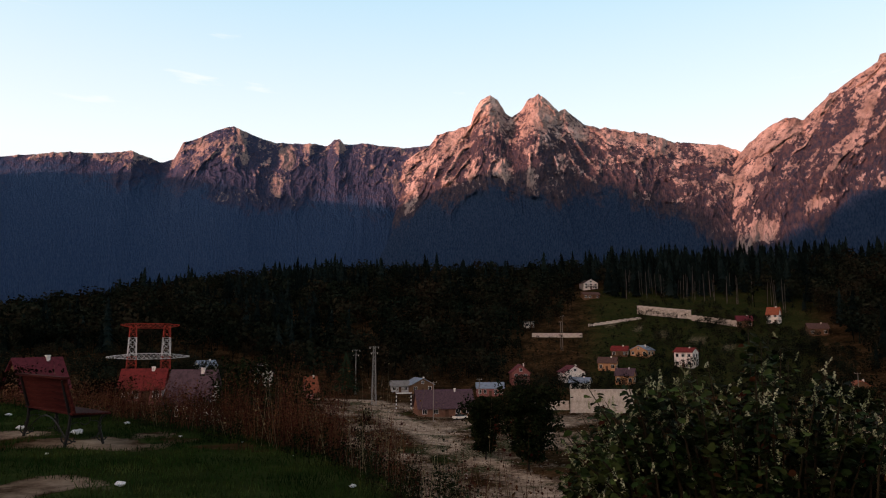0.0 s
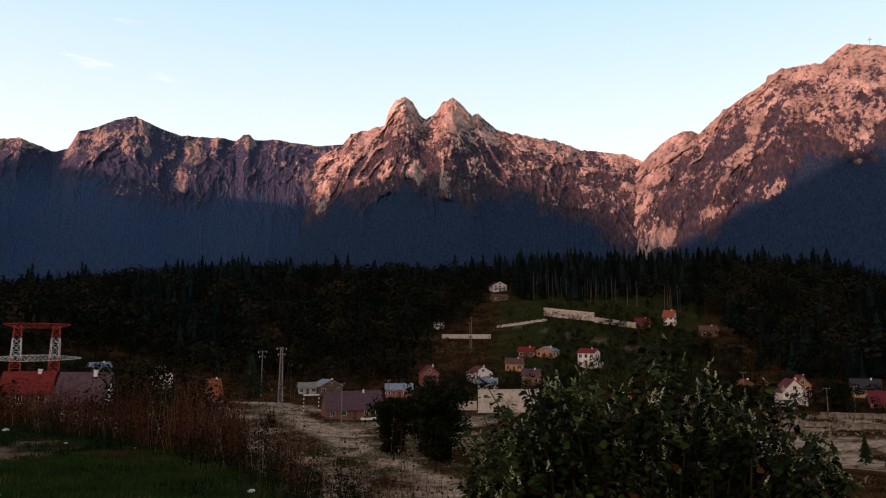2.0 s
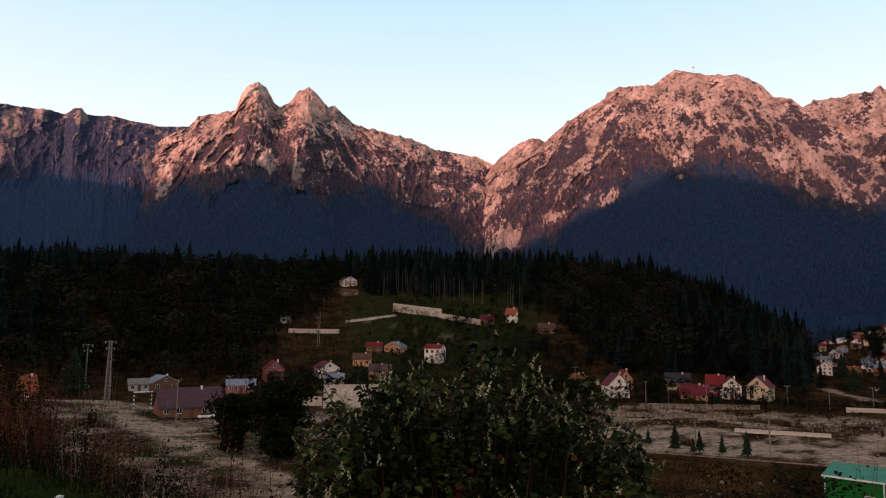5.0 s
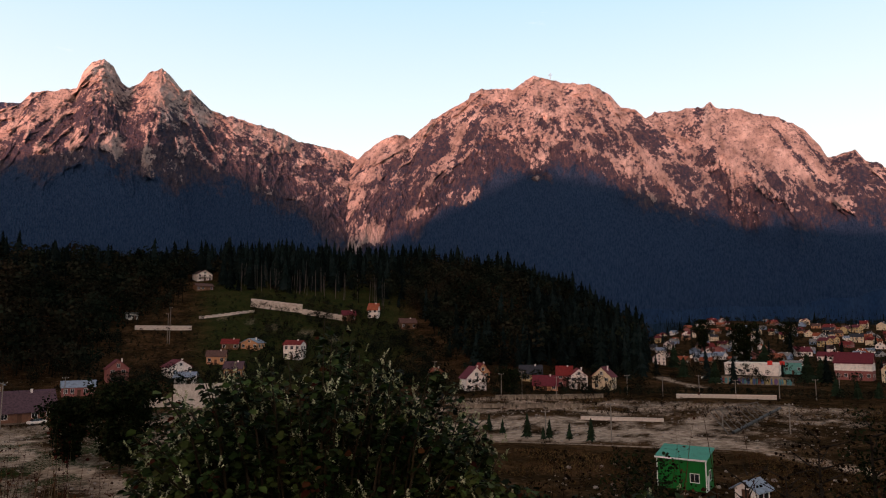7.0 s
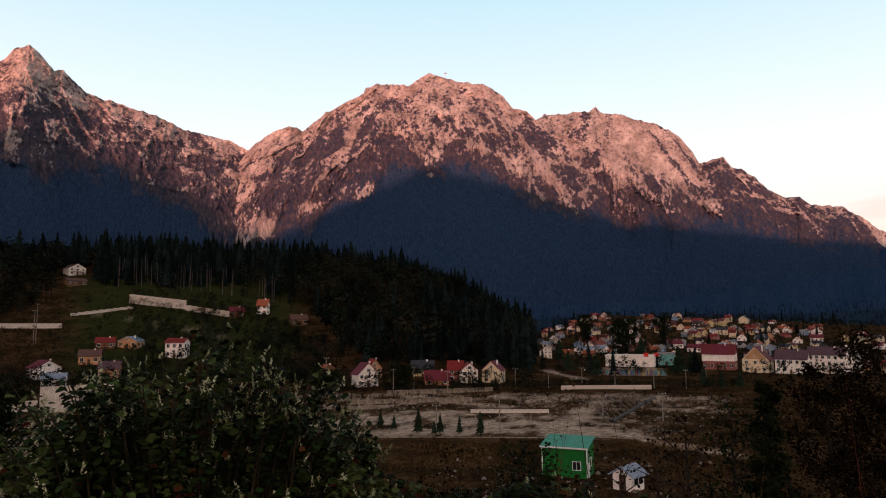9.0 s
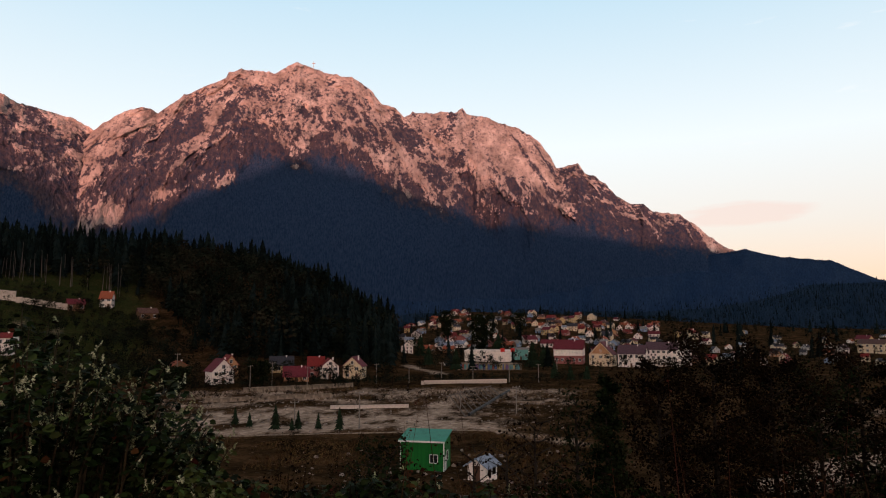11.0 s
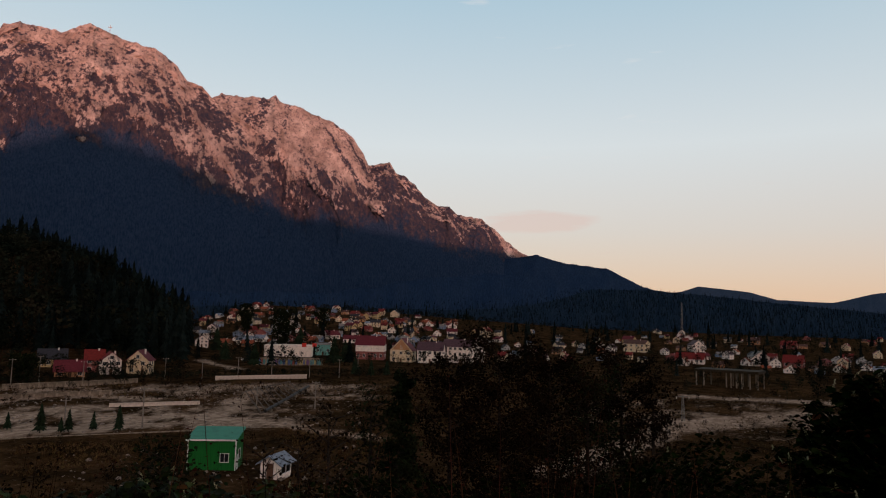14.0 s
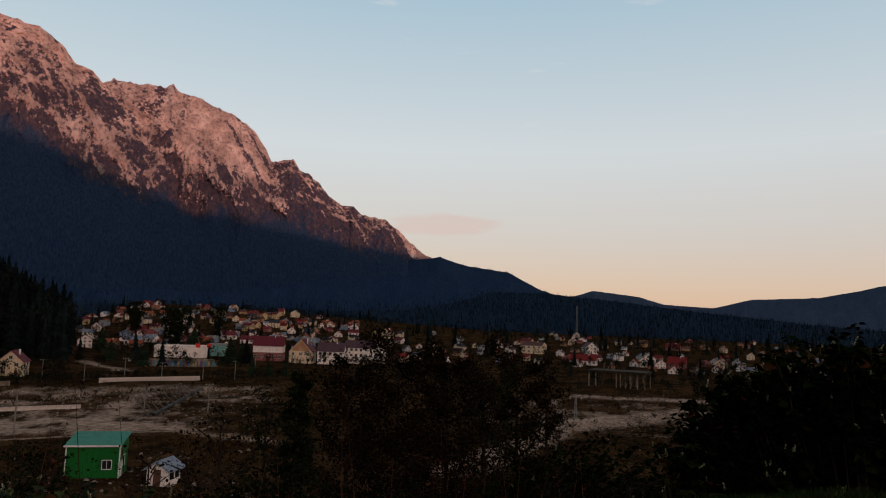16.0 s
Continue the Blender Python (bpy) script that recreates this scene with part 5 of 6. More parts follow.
# lattice masts: four chords with zigzag bracing
def lattice(parent, name, p, q, w0, w1, mat, cells, chord=0.09, label=""):
    p, q = Vector(p), Vector(q)
    d = (q - p).normalized()
    s = d.cross(Vector((0, 1, 0)) if abs(d.y) < 0.9 else Vector((1, 0, 0))).normalized()
    t = d.cross(s)
    ring = lambda k: [p.lerp(q, k) + (s * a + t * b) * (w0 + (w1 - w0) * k) / 2 for a, b in ((1, 1), (-1, 1), (-1, -1), (1, -1))]
    bm = bmesh.new()
    ends = ring(0), ring(1)
    for a, b in zip(*ends):
        tube(bm, a, b, chord, n=4)
    for i in range(cells):
        a, b = ring(i / cells), ring((i + 1) / cells)
        for k in range(4):
            j = (k + 1) % 4
            tube(bm, a[k], b[j], chord * .55, n=3)
            tube(bm, a[j], b[k], chord * .55, n=3)
            tube(bm, b[k], b[j], chord * .5, n=3)
    return part(name, bm, mat, parent, label)


def portal_pylon():
    r = 150.0
    ob = empty("portal_pylon", facing(-23.15, r, 8), "red and white steel lattice portal pylon behind the bushes", "pylon")
    g0 = ob.matrix_world.translation.z
    zt, za = up_at(0.96, r) - g0, up_at(-1.35, r) - g0
    half = r * math.tan(radians(2.5) / 2) * 0.97
    for x in (-half, half):
        lattice(ob, "leg", (x, 0, -.5), (x, 0, za), 1.9, 1.55, STEEL_RED, 7, .055, "red lattice leg")
        lattice(ob, "leg_white", (x, 0, za), (x, 0, za + (zt - za) * .62), 1.55, 1.35, STEEL_WHITE, 3, .055, "white lattice leg section")
        lattice(ob, "leg_top", (x, 0, za + (zt - za) * .62), (x, 0, zt), 1.35, 1.1, STEEL_RED, 2, .055, "red lattice leg top")
    top = half * 1.75
    lattice(ob, "top_beam", (-half, 0, zt), (half, 0, zt), .9, .9, STEEL_RED, 7, .05, "red lattice beam")
    for sgn in (-1, 1):
        lattice(ob, "top_horn", (sgn * half, 0, zt), (sgn * top, 0, zt + .2), .9, .15, STEEL_RED, 3, .045)
        lattice(ob, "arm", (sgn * half, 0, za), (sgn * half * 2.45, 0, za - .1), 1.1, .2, STEEL_WHITE, 6, .045, "white lattice arm")
    lattice(ob, "cross_beam", (-half, 0, za), (half, 0, za), 1.1, 1.1, STEEL_WHITE, 7, .05, "white lattice beam")


portal_pylon()


def lattice_mast(name, az, base, top, w, mat, label, arms=2, r=None, chord=.07, cells=14):
    r = r or seen_range(az, base)
    ob = empty(name, facing(az, r, 12), label, "mast")
    h = up_at(top, r) - at(az, r).z
    lattice(ob, "mast", (0, 0, -.5), (0, 0, h), w, w * .45, mat, cells, chord)
    for i in range(arms):
        z = h - .3 - 1.7 * i
        part("crossarm", boxes((-1.6 + .4 * i, 1.6 - .4 * i, -.08, .08, z, z + .14)), mat, ob)
        for x in (-1.4 + .4 * i, 1.4 - .4 * i):
            part("insulator", tubes(((x, 0, z), (x, 0, z - .5), .07)), PLASTER["white"], ob)
    return ob


lattice_mast("power_mast", -5.70, -5.45, -0.64, 1.4, STEEL, "tall grey lattice power mast by the gravel road")
lattice_mast("power_mast", -7.21, -4.49, -0.9, 0.4, STEEL, "slim grey lattice power mast before the wood", r=250, chord=.03)
lattice_mast("power_mast", 87.72, -7.35, -5.40, 0.7, STEEL, "short grey lattice mast beside the river track", 1, None, .035, 8)
lattice_mast("radio_mast", 87.65, -0.16, 1.83, 2.2, STEEL, "pale lattice radio mast above the town", 0, 900, .08, 7)


def height_gauge():
    r = seen_range(-3.24, -5.74)
    ob = empty("height_gauge", facing(-3.24, r, 10), "black and white striped height gauge over the road", "barrier")
    h, w = r * 0.0215, r * 0.0215
    for x in (-w / 2, w / 2):
        for i in range(8):
            part("post_band", tubes(((x, 0, h * i / 8 - (.3 if i == 0 else 0)), (x, 0, h * (i + 1) / 8), .16), n=8), BLACK if i % 2 else STEEL_WHITE, ob)
    part("beam", boxes((-w / 2 - .2, w / 2 + .2, -.1, .1, h, h + .35)), STEEL_WHITE, ob)


height_gauge()


def pillared_hall():
    r = seen_range(90.75, -4.6)
    w, h = r * 0.082, r * 0.0195
    ob = empty("open_hall", facing(90.85, r, -14), "open hall with a flat dark roof on pale pillars", "hall")
    part("roof", boxes((-w / 2, w / 2, -1.0, w * .5, h, h + .9)), STEM, ob)
    for i in (0, 1, 4, 4.6, 5.3, 6, 7, 8):
        x = -w / 2 + .5 + i * (w - 1) / 8
        for y in (0.2, w * .45):
            part("pillar", boxes((x - .2, x + .2, y - .2, y + .2, -1, h)), CONCRETE, ob)


pillared_hall()


def river_pipe():
    p, q = at(54.3, 158), at(57.6, 212)
    ob = empty("river_pipe", Matrix.Translation(p), "long dark pipe lying down the river bank", "pipe")
    d = q - p
    bm = tubes(((0, 0, .7), (d.x, d.y, d.z + 1.3), .34), n=10)
    for i in range(1, 9):
        c = d * (i / 9)
        tube(bm, c + Vector((0, 0, .7 + .6 * i / 9)) - d.normalized() * .15, c + Vector((0, 0, .7 + .6 * i / 9)) + d.normalized() * .15, .42, n=10)
    part("pipe", bm, BLACK, ob)
    for k in (.1, .37, .63, .9):
        c = d * k
        part("support", boxes((c.x - .35, c.x + .35, c.y - .35, c.y + .35, c.z - 1, c.z + .42 + .6 * k)), CONCRETE, ob)


river_pipe()


def bank_ribs():
    """Sloping concrete ribs that hold the river bank."""
    o = at(54.5, 195)
    ob = empty("bank_ribs", Matrix.Translation(o), "row of sloping concrete ribs on the earth river bank", "bank")
    for i in range(10):
        k = i / 9
        p, q = at(54.0 + 3.1 * k, 160 + 42 * k), at(52.7 + 3.3 * k, 203 + 32 * k)
        part("rib", tubes((p - o + Vector((0, 0, .1)), q - o + Vector((0, 0, .25)), .17), n=4), RIB, ob)
    for (a0, r0), (a1, r1), h in (((53.9, 158), (57.2, 204), .1), ((52.6, 204), (56.1, 236), .2)):
        part("footing", tubes((at(a0, r0) - o + Vector((0, 0, h)), at(a1, r1) - o + Vector((0, 0, h)), .17), n=4), RIB, ob)


bank_ribs()


def wagon(az, base, label):
    r = seen_range(az, base)
    ob = empty("parked_car", facing(az, r, 25), label, "car")
    bm = boxes((-2.0, 2.0, -.8, .8, .35, .95))
    bmesh.ops.bevel(bm, geom=bm.edges[:], offset=.12, segments=2, affect="EDGES")
    part("body", bm, PLASTER["white"], ob)
    bm = bmesh.new()
    lo = [bm.verts.new(p) for p in ((-1.3, -.72, .95), (1.2, -.72, .95), (1.2, .72, .95), (-1.3, .72, .95))]
    hi = [bm.verts.new(p) for p in ((-.9, -.6, 1.42), (.7, -.6, 1.42), (.7, .6, 1.42), (-.9, .6, 1.42))]
    bm.faces.new(hi)
    for i in range(4):
        bm.faces.new((lo[i], lo[(i + 1) % 4], hi[(i + 1) % 4], hi[i]))
    part("cabin", bm, GLASS, ob, "dark glazed cabin")
    for x in (-1.25, 1.25):
        for y in (-.8, .66):
            part("wheel", tubes(((x, y, .32), (x, y + .14, .32), .32), n=12), BLACK, ob)


wagon(1.4, -6.6, "white car parked before the bungalow")
wagon(3.2, -4.5, "white car parked by the railway")
wagon(52.5, -3.6, "white car parked by the supermarket")


def rocks(name, az0, az1, r0, r1, count, small, big, label, seed):
    g = np.random.default_rng(seed)
    a, r = g.uniform(az0, az1, count), np.sqrt(g.uniform(r0 ** 2, r1 ** 2, count))
    bm = bmesh.new()
    bmesh.ops.create_icosphere(bm, subdivisions=1, radius=1)
    rg = random.Random(seed)
    t = [tuple(v.co * rg.uniform(.6, 1.15)) for v in bm.verts]
    f = [tuple(v.index for v in q.verts) for q in bm.faces]
    bm.free()
    s = small + (big - small) * g.random(count) ** 4
    M = turns(count, 60, seed) * s[:, None, None] * np.array([1, .8, .6])[None, None, :]
    p = np.stack([r * np.sin(np.radians(a)), r * np.cos(np.radians(a)), land(a, r) + s * .1], -1)
    return tagged(mesh_of(name, t, f, M, p, STONE), label, "stones", kind="stuff")


rocks("rubble", -9, 14, 72, 215, 2200, 0.06, 0.45, "pale stones and rubble strewn over the waste ground", 31)
rocks("river_stones", 29, 62, 138, 230, 1800, 0.08, 0.5, "pale river stones on the dry bed", 32)
rocks("rubble", 40, 62, 82, 120, 240, 0.1, 0.6, "rubble heaps beside the green cabin", 33)
rocks("rubble", 78, 108, 120, 260, 500, 0.08, 0.5, "scattered stones along the dirt road", 34)


def spruce(az, r, h, label, seed, width=1.35):
    v, f = conifer_shape(11, 6, seed)
    ob = empty("young_spruce", facing(az, r, seed * 40), label, "spruce")
    bm = bmesh.new()
    vs = [bm.verts.new((p[0] * h * width * 1.5, p[1] * h * width * 1.5, p[2] * h)) for p in v[:-5]]
    for q in f[:-4]:
        bm.faces.new([vs[i] for i in q])
    part("crown", bm, SPRUCE, ob)
    part("trunk", tubes(((0, 0, -.3), (0, 0, h * .8), h * .02, h * .004), n=5), BARK, ob)


for i, (az, el, h) in enumerate(((35.5, -8.1, 4.0), (36.6, -8.3, 3.3), (38.6, -8.63, 5.3), (39.9, -8.7, 2.9), (40.4, -8.65, 4.2), (42.0, -8.64, 3.5), (43.7, -8.77, 4.8))):
    spruce(az, seen_range(az, el), h, "small young spruce by the river bed", 40 + i, 1.0)
for i, (az, r, h) in enumerate(((56.7, 400, 15), (59.5, 318, 13), (60.4, 325, 11), (61.3, 262, 7), (62.6, 258, 6), (50.2, 380, 13), (50.9, 330, 10), (53.2, 300, 10), (63.9, 262, 6))):
    spruce(az, r, h, "dark spruce standing before the town houses", 70 + i)
spruce(-16.0, 60, 7.0, "dark spruce behind the weeds", 50)
spruce(-8.0, 245, 15.0, "dark spruce beside the mast", 51)


# ---- the lookout: bench, litter, grass, weeds and bushes ----
def bench():
    p, q = at(-28.1, 10.8), at(-31.1, 12.5)
    d = q - p
    L = d.length
    ob = empty("park_bench", Matrix.Translation(p) @ pose(0, 0, 0, 0, 0, math.degrees(math.atan2(d.y, d.x))), "dark red slatted park bench with scrolled black iron ends", "bench")
    # the seat looks towards -y; the ends are cast iron
    for x in (0.12, L - 0.12):
        bm = bmesh.new()
        back = [(0.02, 0.0), (-.02, .22), (-.03, .42), (0.03, .62), (.11, .92)]
        for (a, b), (c, e) in zip(back, back[1:]):
            tube(bm, (x, a, b), (x, c, e), .022, n=6)
        front = [(-.50, 0.0), (-.46, .14), (-.42, .26), (-.44, .36), (-.50, .42)]
        for (a, b), (c, e) in zip(front, front[1:]):
            tube(bm, (x, a, b), (x, c, e), .020, n=6)
        tube(bm, (x, -.03, .41), (x, -.52, .43), .022, n=6)
        end = part("end_frame", bm, IRON, ob, "black cast iron end frame")
        sc = bmesh.new()
        for cy, cz, rad, a0, a1 in ((-.12, .20, .13, -90, 100), (-.34, .22, .12, 80, 280), (-.23, .36, .07, 0, 330), (-.02, .14, .09, 180, 380), (-.48, .12, .07, -160, 60)):
            pts = [(x, cy + rad * math.cos(radians(a0 + (a1 - a0) * k / 9)), cz + rad * math.sin(radians(a0 + (a1 - a0) * k / 9))) for k in range(10)]
            for u, w in zip(pts, pts[1:]):
                tube(sc, u, w, .009, n=4)
        part("scroll", sc, IRON, end)
    arch = bmesh.new()
    pts = [(.12 + (L - .24) * k / 14, -.01, .08 + .30 * math.sin(math.pi * k / 14)) for k in range(15)]
    for u, w in zip(pts, pts[1:]):
        tube(arch, u, w, .011, n=4)
    part("stretcher", arch, IRON, ob)
    for i in range(6):
        bm = boxes((0, L, -.058, .058, -.014, .014))
        bmesh.ops.bevel(bm, geom=bm.edges[:], offset=.006, segments=1, affect="EDGES")
        o = part("seat_slat", bm, SLAT, ob)
        o.location = (0, -.05 - .088 * i * 1.0, .455 - .004 * i)
        o.scale = (1, .68, 1)
    for i in range(5):
        bm = boxes((0, L, -.014, .014, -.058, .058))
        bmesh.ops.bevel(bm, geom=bm.edges[:], offset=.006, segments=1, affect="EDGES")
        o = part("back_slat", bm, SLAT, ob)
        o.location = (0, -.03 + .03 * i, .52 + .095 * i)
        o.rotation_euler = (radians(-14), 0, 0)
    o = part("top_rail", boxes((-.02, L + .02, .06, .16, .935, .965)), SLAT, ob)


bench()


def litter(az, r, size, seed):
    rg = random.Random(seed)
    bm = bmesh.new()
    bmesh.ops.create_icosphere(bm, subdivisions=2, radius=size)
    for v in bm.verts:
        v.co = Vector((v.co.x * rg.uniform(.7, 1.4), v.co.y * rg.uniform(.7, 1.2), v.co.z * rg.uniform(.25, .6)))
    me = bpy.data.meshes.new("litter")
    bm.to_mesh(me)
    bm.free()
    me.materials.append(PAPER)
    ob = new("litter", me)
    ob.matrix_world = Matrix.Translation(at(az, r) + Vector((0, 0, size * .5))) @ pose(0, 0, 0, 0, 0, seed * 33)
    tagged(ob, "crumpled scrap of white litter on the grass", "litter", "litter on the lawn")


for i, (az, r, s) in enumerate(((-24.6, 8.0, .055), (-27.7, 12.3, .09), (-7.3, 7.7, .04), (-32.0, 15.6, .06), (-31.2, 13.3, .07), (-20.6, 11.9, .025), (-24.4, 13.6, .05), (-29.5, 10.4, .02), (-16, 11.2, .02), (-12, 9.8, .02))):
    litter(az, r, s, 60 + i)


def scatter(a0, a1, r0, r1, n, seed):
    g = np.random.default_rng(seed)
    a, r = g.uniform(a0, a1, n), np.sqrt(g.uniform(r0 ** 2, r1 ** 2, n))
    return a, r, np.stack([r * np.sin(np.radians(a)), r * np.cos(np.radians(a)), land(a, r)], -1), g


def lawn(name, a0, a1, r0, r1, n, seed):
    a, r, p, g = scatter(a0, a1, r0, r1, n, seed)
    near = fbm(p[:, 0] * 0.5 + 3, p[:, 1] * 0.5, 4) < 0.70
    keep = near & (r < edge_range(a) * 1.15)
    for az, rr0, size in ((-26.4, 11.3, 0.65), (-28.4, 11.5, 0.5), (-24.6, 11.0, 0.45), (-31.5, 12.6, 0.5), (-22.8, 12.1, 0.3), (-30, 8.1, 0.5), (-33, 7.8, 0.5)):
        c = at(az, rr0, 0)
        keep &= np.hypot(p[:, 0] - c.x, p[:, 1] - c.y) > size * g.uniform(.7, 1.1, len(a))
    p = p[keep]
    M = turns(len(p), 35, seed) * (g.uniform(.5, 1.3, len(p)) * (0.6 + 0.9 * fbm(p[:, 0] * 1.7, p[:, 1] * 1.7, 3)))[:, None, None]
    tagged(mesh_of(name, [(-.005, 0, -.01), (.005, 0, -.01), (.014, .014, .065)], [(0, 1, 2)], M, p, BLADE), "short dark green grass of the lookout", "grass", kind="stuff")


lawn("lawn_grass", -37, 10, 4.0, 20, 110000, 71)
lawn("lawn_grass", 84, 118, 4.0, 11, 40000, 72)

LEAFLET = ([(0, 0, 0), (.42, .30, .06), (.33, .70, .04), (0, 1, -.10), (-.33, .70, .04), (-.42, .30, .06)], [(0, 1, 2, 3), (0, 3, 4, 5)])


def weeds(name, label, a0, a1, over, n, tall, mat, leafy, seed, stalk=.006):
    """Dry stalks along the edge of the drop, with small withered leaves and seed heads."""
    g = np.random.default_rng(seed)
    a = g.uniform(a0, a1, n)
    r = edge_range(a) * (1.0 + g.uniform(over[0], over[1], n))
    base = np.stack([r * np.sin(np.radians(a)), r * np.cos(np.radians(a)), land(a, r)], -1)
    h = tall * g.uniform(.45, 1.15, n) * (0.35 + 1.3 * fbm(a / 1.8, a * 0 + seed, 3)) * np.interp(a, [-40, -24, -15, -9], [.62, .7, 1.05, 1.2])
    lean = g.normal(0, .16, (n, 2))
    top = base + np.stack([lean[:, 0] * h, lean[:, 1] * h, h], -1)
    d = top - base
    M = np.stack([np.stack([np.full(n, stalk), np.zeros(n), d[:, 0]], -1), np.stack([np.zeros(n), np.full(n, stalk), d[:, 1]], -1), np.stack([np.zeros(n), np.zeros(n), d[:, 2]], -1)], 1)
    ob = empty(name, Matrix.Identity(4), label, "weeds", kind="stuff")
    st = mesh_of("stalks", [(1, 0, 0), (-.5, .87, 0), (-.5, -.87, 0), (0, 0, 1)], [(0, 1, 3), (1, 2, 3), (2, 0, 3)], M, base, mat)
    st.parent = ob
    m = n * leafy
    w = g.integers(0, n, m)
    t = g.uniform(.15, 1.0, m) ** .7
    p = base[w] + d[w] * t[:, None] + g.normal(0, .05, (m, 3)) * (1.3 - t)[:, None]
    R = turns(m, 80, seed + 1) * (g.uniform(.012, .040, m) * (1.2 - .5 * t))[:, None, None]
    lf = mesh_of("leaves", LEAFLET[0], LEAFLET[1], R, p, mat)
    lf.parent = ob
    tagged(st, kind="stuff"), tagged(lf, kind="stuff")


weeds("red_weeds", "tall rust red dry weeds along the edge of the lawn", -40, -8, (.03, .55), 2600, 1.0, WEED, 34, 81)
weeds("red_weeds", "shorter rust red weeds where the lawn ends", -9, -3, (.03, .5), 150, .8, WEED, 12, 87)
weeds("red_weeds", "thin rust red weeds before the gravel waste", -4, 9, (.0, .5), 80, .75, WEED, 12, 82)
weeds("straw_weeds", "pale dry stalks among the weeds", -30, 6, (.0, .4), 260, 1.0, WEED_PALE, 5, 83, .004)
weeds("green_weeds", "low green weeds at the lawn's edge", -34, 4, (-.06, .12), 420, .40, SHRUB, 20, 84)
weeds("brown_weeds", "brown undergrowth on the slope below the bush", 40, 98, (.1, 1.2), 420, .6, RUSTY, 20, 85)
weeds("red_weeds", "rust red stalks on the slope", 44, 92, (.1, .9), 50, 1.1, WEED, 12, 86)


def bush(name, label, top, a0, a1, r0, r1, stems, leaf, seed, deep=1.0, flowers=2.0, leaf_mat=None):
    """A knotweed bush: arching stems, large pointed leaves, upright cream flower sprays. top(bearing): the height angle of its outline."""
    g = np.random.default_rng(seed)
    ob = empty(name, Matrix.Identity(4), label, "bush")
    ta, tr = g.uniform(a0, a1, stems), g.uniform(r0, r1, stems)
    tz = EYE + tr * np.tan(np.radians(top(ta))) - deep * g.random(stems) ** 1.2 * 1.5 + np.where(g.random(stems) < .12, .2 * g.random(stems), -.08)
    tip = np.stack([tr * np.sin(np.radians(ta)), tr * np.cos(np.radians(ta)), tz], -1)
    ba = ta + (0.5 * (a0 + a1) - ta) * g.uniform(.2, .5, stems)
    br = tr + (0.5 * (r0 + r1) - tr) * .4
    foot = np.stack([br * np.sin(np.radians(ba)), br * np.cos(np.radians(ba)), land(ba, br) - .1], -1)
    mid = foot + (tip - foot) * .55
    mid[:, 2] += .18 * (tip - foot)[:, 2]
    bm = bmesh.new()
    for f, m, t in zip(foot, mid, tip):
        tube(bm, f, m, .011, .008, 4)
        tube(bm, m, t, .008, .003, 4)
    tagged(part("stemwork", bm, STEM, ob, "thin brown arching stems"), kind="stuff")
    n = stems * 56
    w = g.integers(0, stems, n)
    t = g.random(n) ** .6
    p = np.where((t < .55)[:, None], foot[w] + (mid - foot)[w] * (t / .55)[:, None], mid[w] + (tip - mid)[w] * ((t - .55) / .45)[:, None])
    a = g.random(n) * 2 * np.pi
    out = np.stack([np.cos(a), np.sin(a), g.uniform(-.55, .15, n)], -1)
    out /= np.linalg.norm(out, axis=1)[:, None]
    side = np.cross(out, np.array([0, 0, 1.0])[None])
    side /= np.linalg.norm(side, axis=1)[:, None]
    up = np.cross(side, out)
    roll = g.normal(0, .5, n)
    side, up = side * np.cos(roll)[:, None] + up * np.sin(roll)[:, None], up * np.cos(roll)[:, None] - side * np.sin(roll)[:, None]
    s = leaf * g.uniform(.55, 1.25, n)
    M = np.stack([side, out, up], -1) * s[:, None, None]
    withered = g.random(n) < .035
    p = p + out * .03
    lv = mesh_of("leaves", LEAFLET[0], LEAFLET[1], M[~withered], p[~withered], leaf_mat or LEAF)
    lv.parent = ob
    tagged(lv, "broad pointed green leaves", kind="stuff")
    wl_ = mesh_of("withered_leaves", LEAFLET[0], LEAFLET[1], M[withered], p[withered], LEAF_RED)
    wl_.parent = ob
    tagged(wl_, "withered reddish brown leaves", kind="stuff")
    # flower sprays: spikes of tiny petals at the ends of the stems
    k = int(stems * flowers)
    w = g.integers(0, stems, k)
    t = 1 - .45 * g.random(k) ** 1.6
    c = mid[w] + (tip - mid)[w] * ((t - .55) / .45).clip(0, 1.02)[:, None] + g.normal(0, .05, (k, 3)) * np.array([1, 1, .5])
    q = 26
    hgt = np.repeat(g.uniform(.035, .10, k), q)
    u = np.tile(np.arange(q) / q, k)
    pp = np.repeat(c, q, 0) + np.stack([g.normal(0, .010, k * q) * (1.2 - u), g.normal(0, .010, k * q) * (1.2 - u), u * hgt], -1)
    pp[:, :2] += np.repeat(g.normal(0, .35, (k, 2)), q, 0) * (u * hgt)[:, None]
    R = turns(k * q, 90, seed + 2) * g.uniform(.006, .013, k * q)[:, None, None]
    fl = mesh_of("flower_sprays", [(-.5, -.5, 0), (.5, -.5, .2), (.5, .5, 0), (-.5, .5, .2)], [(0, 1, 2, 3)], R, pp, FLOWER)
    fl.parent = ob
    tagged(fl, "upright sprays of tiny cream flowers", kind="stuff")
    return ob


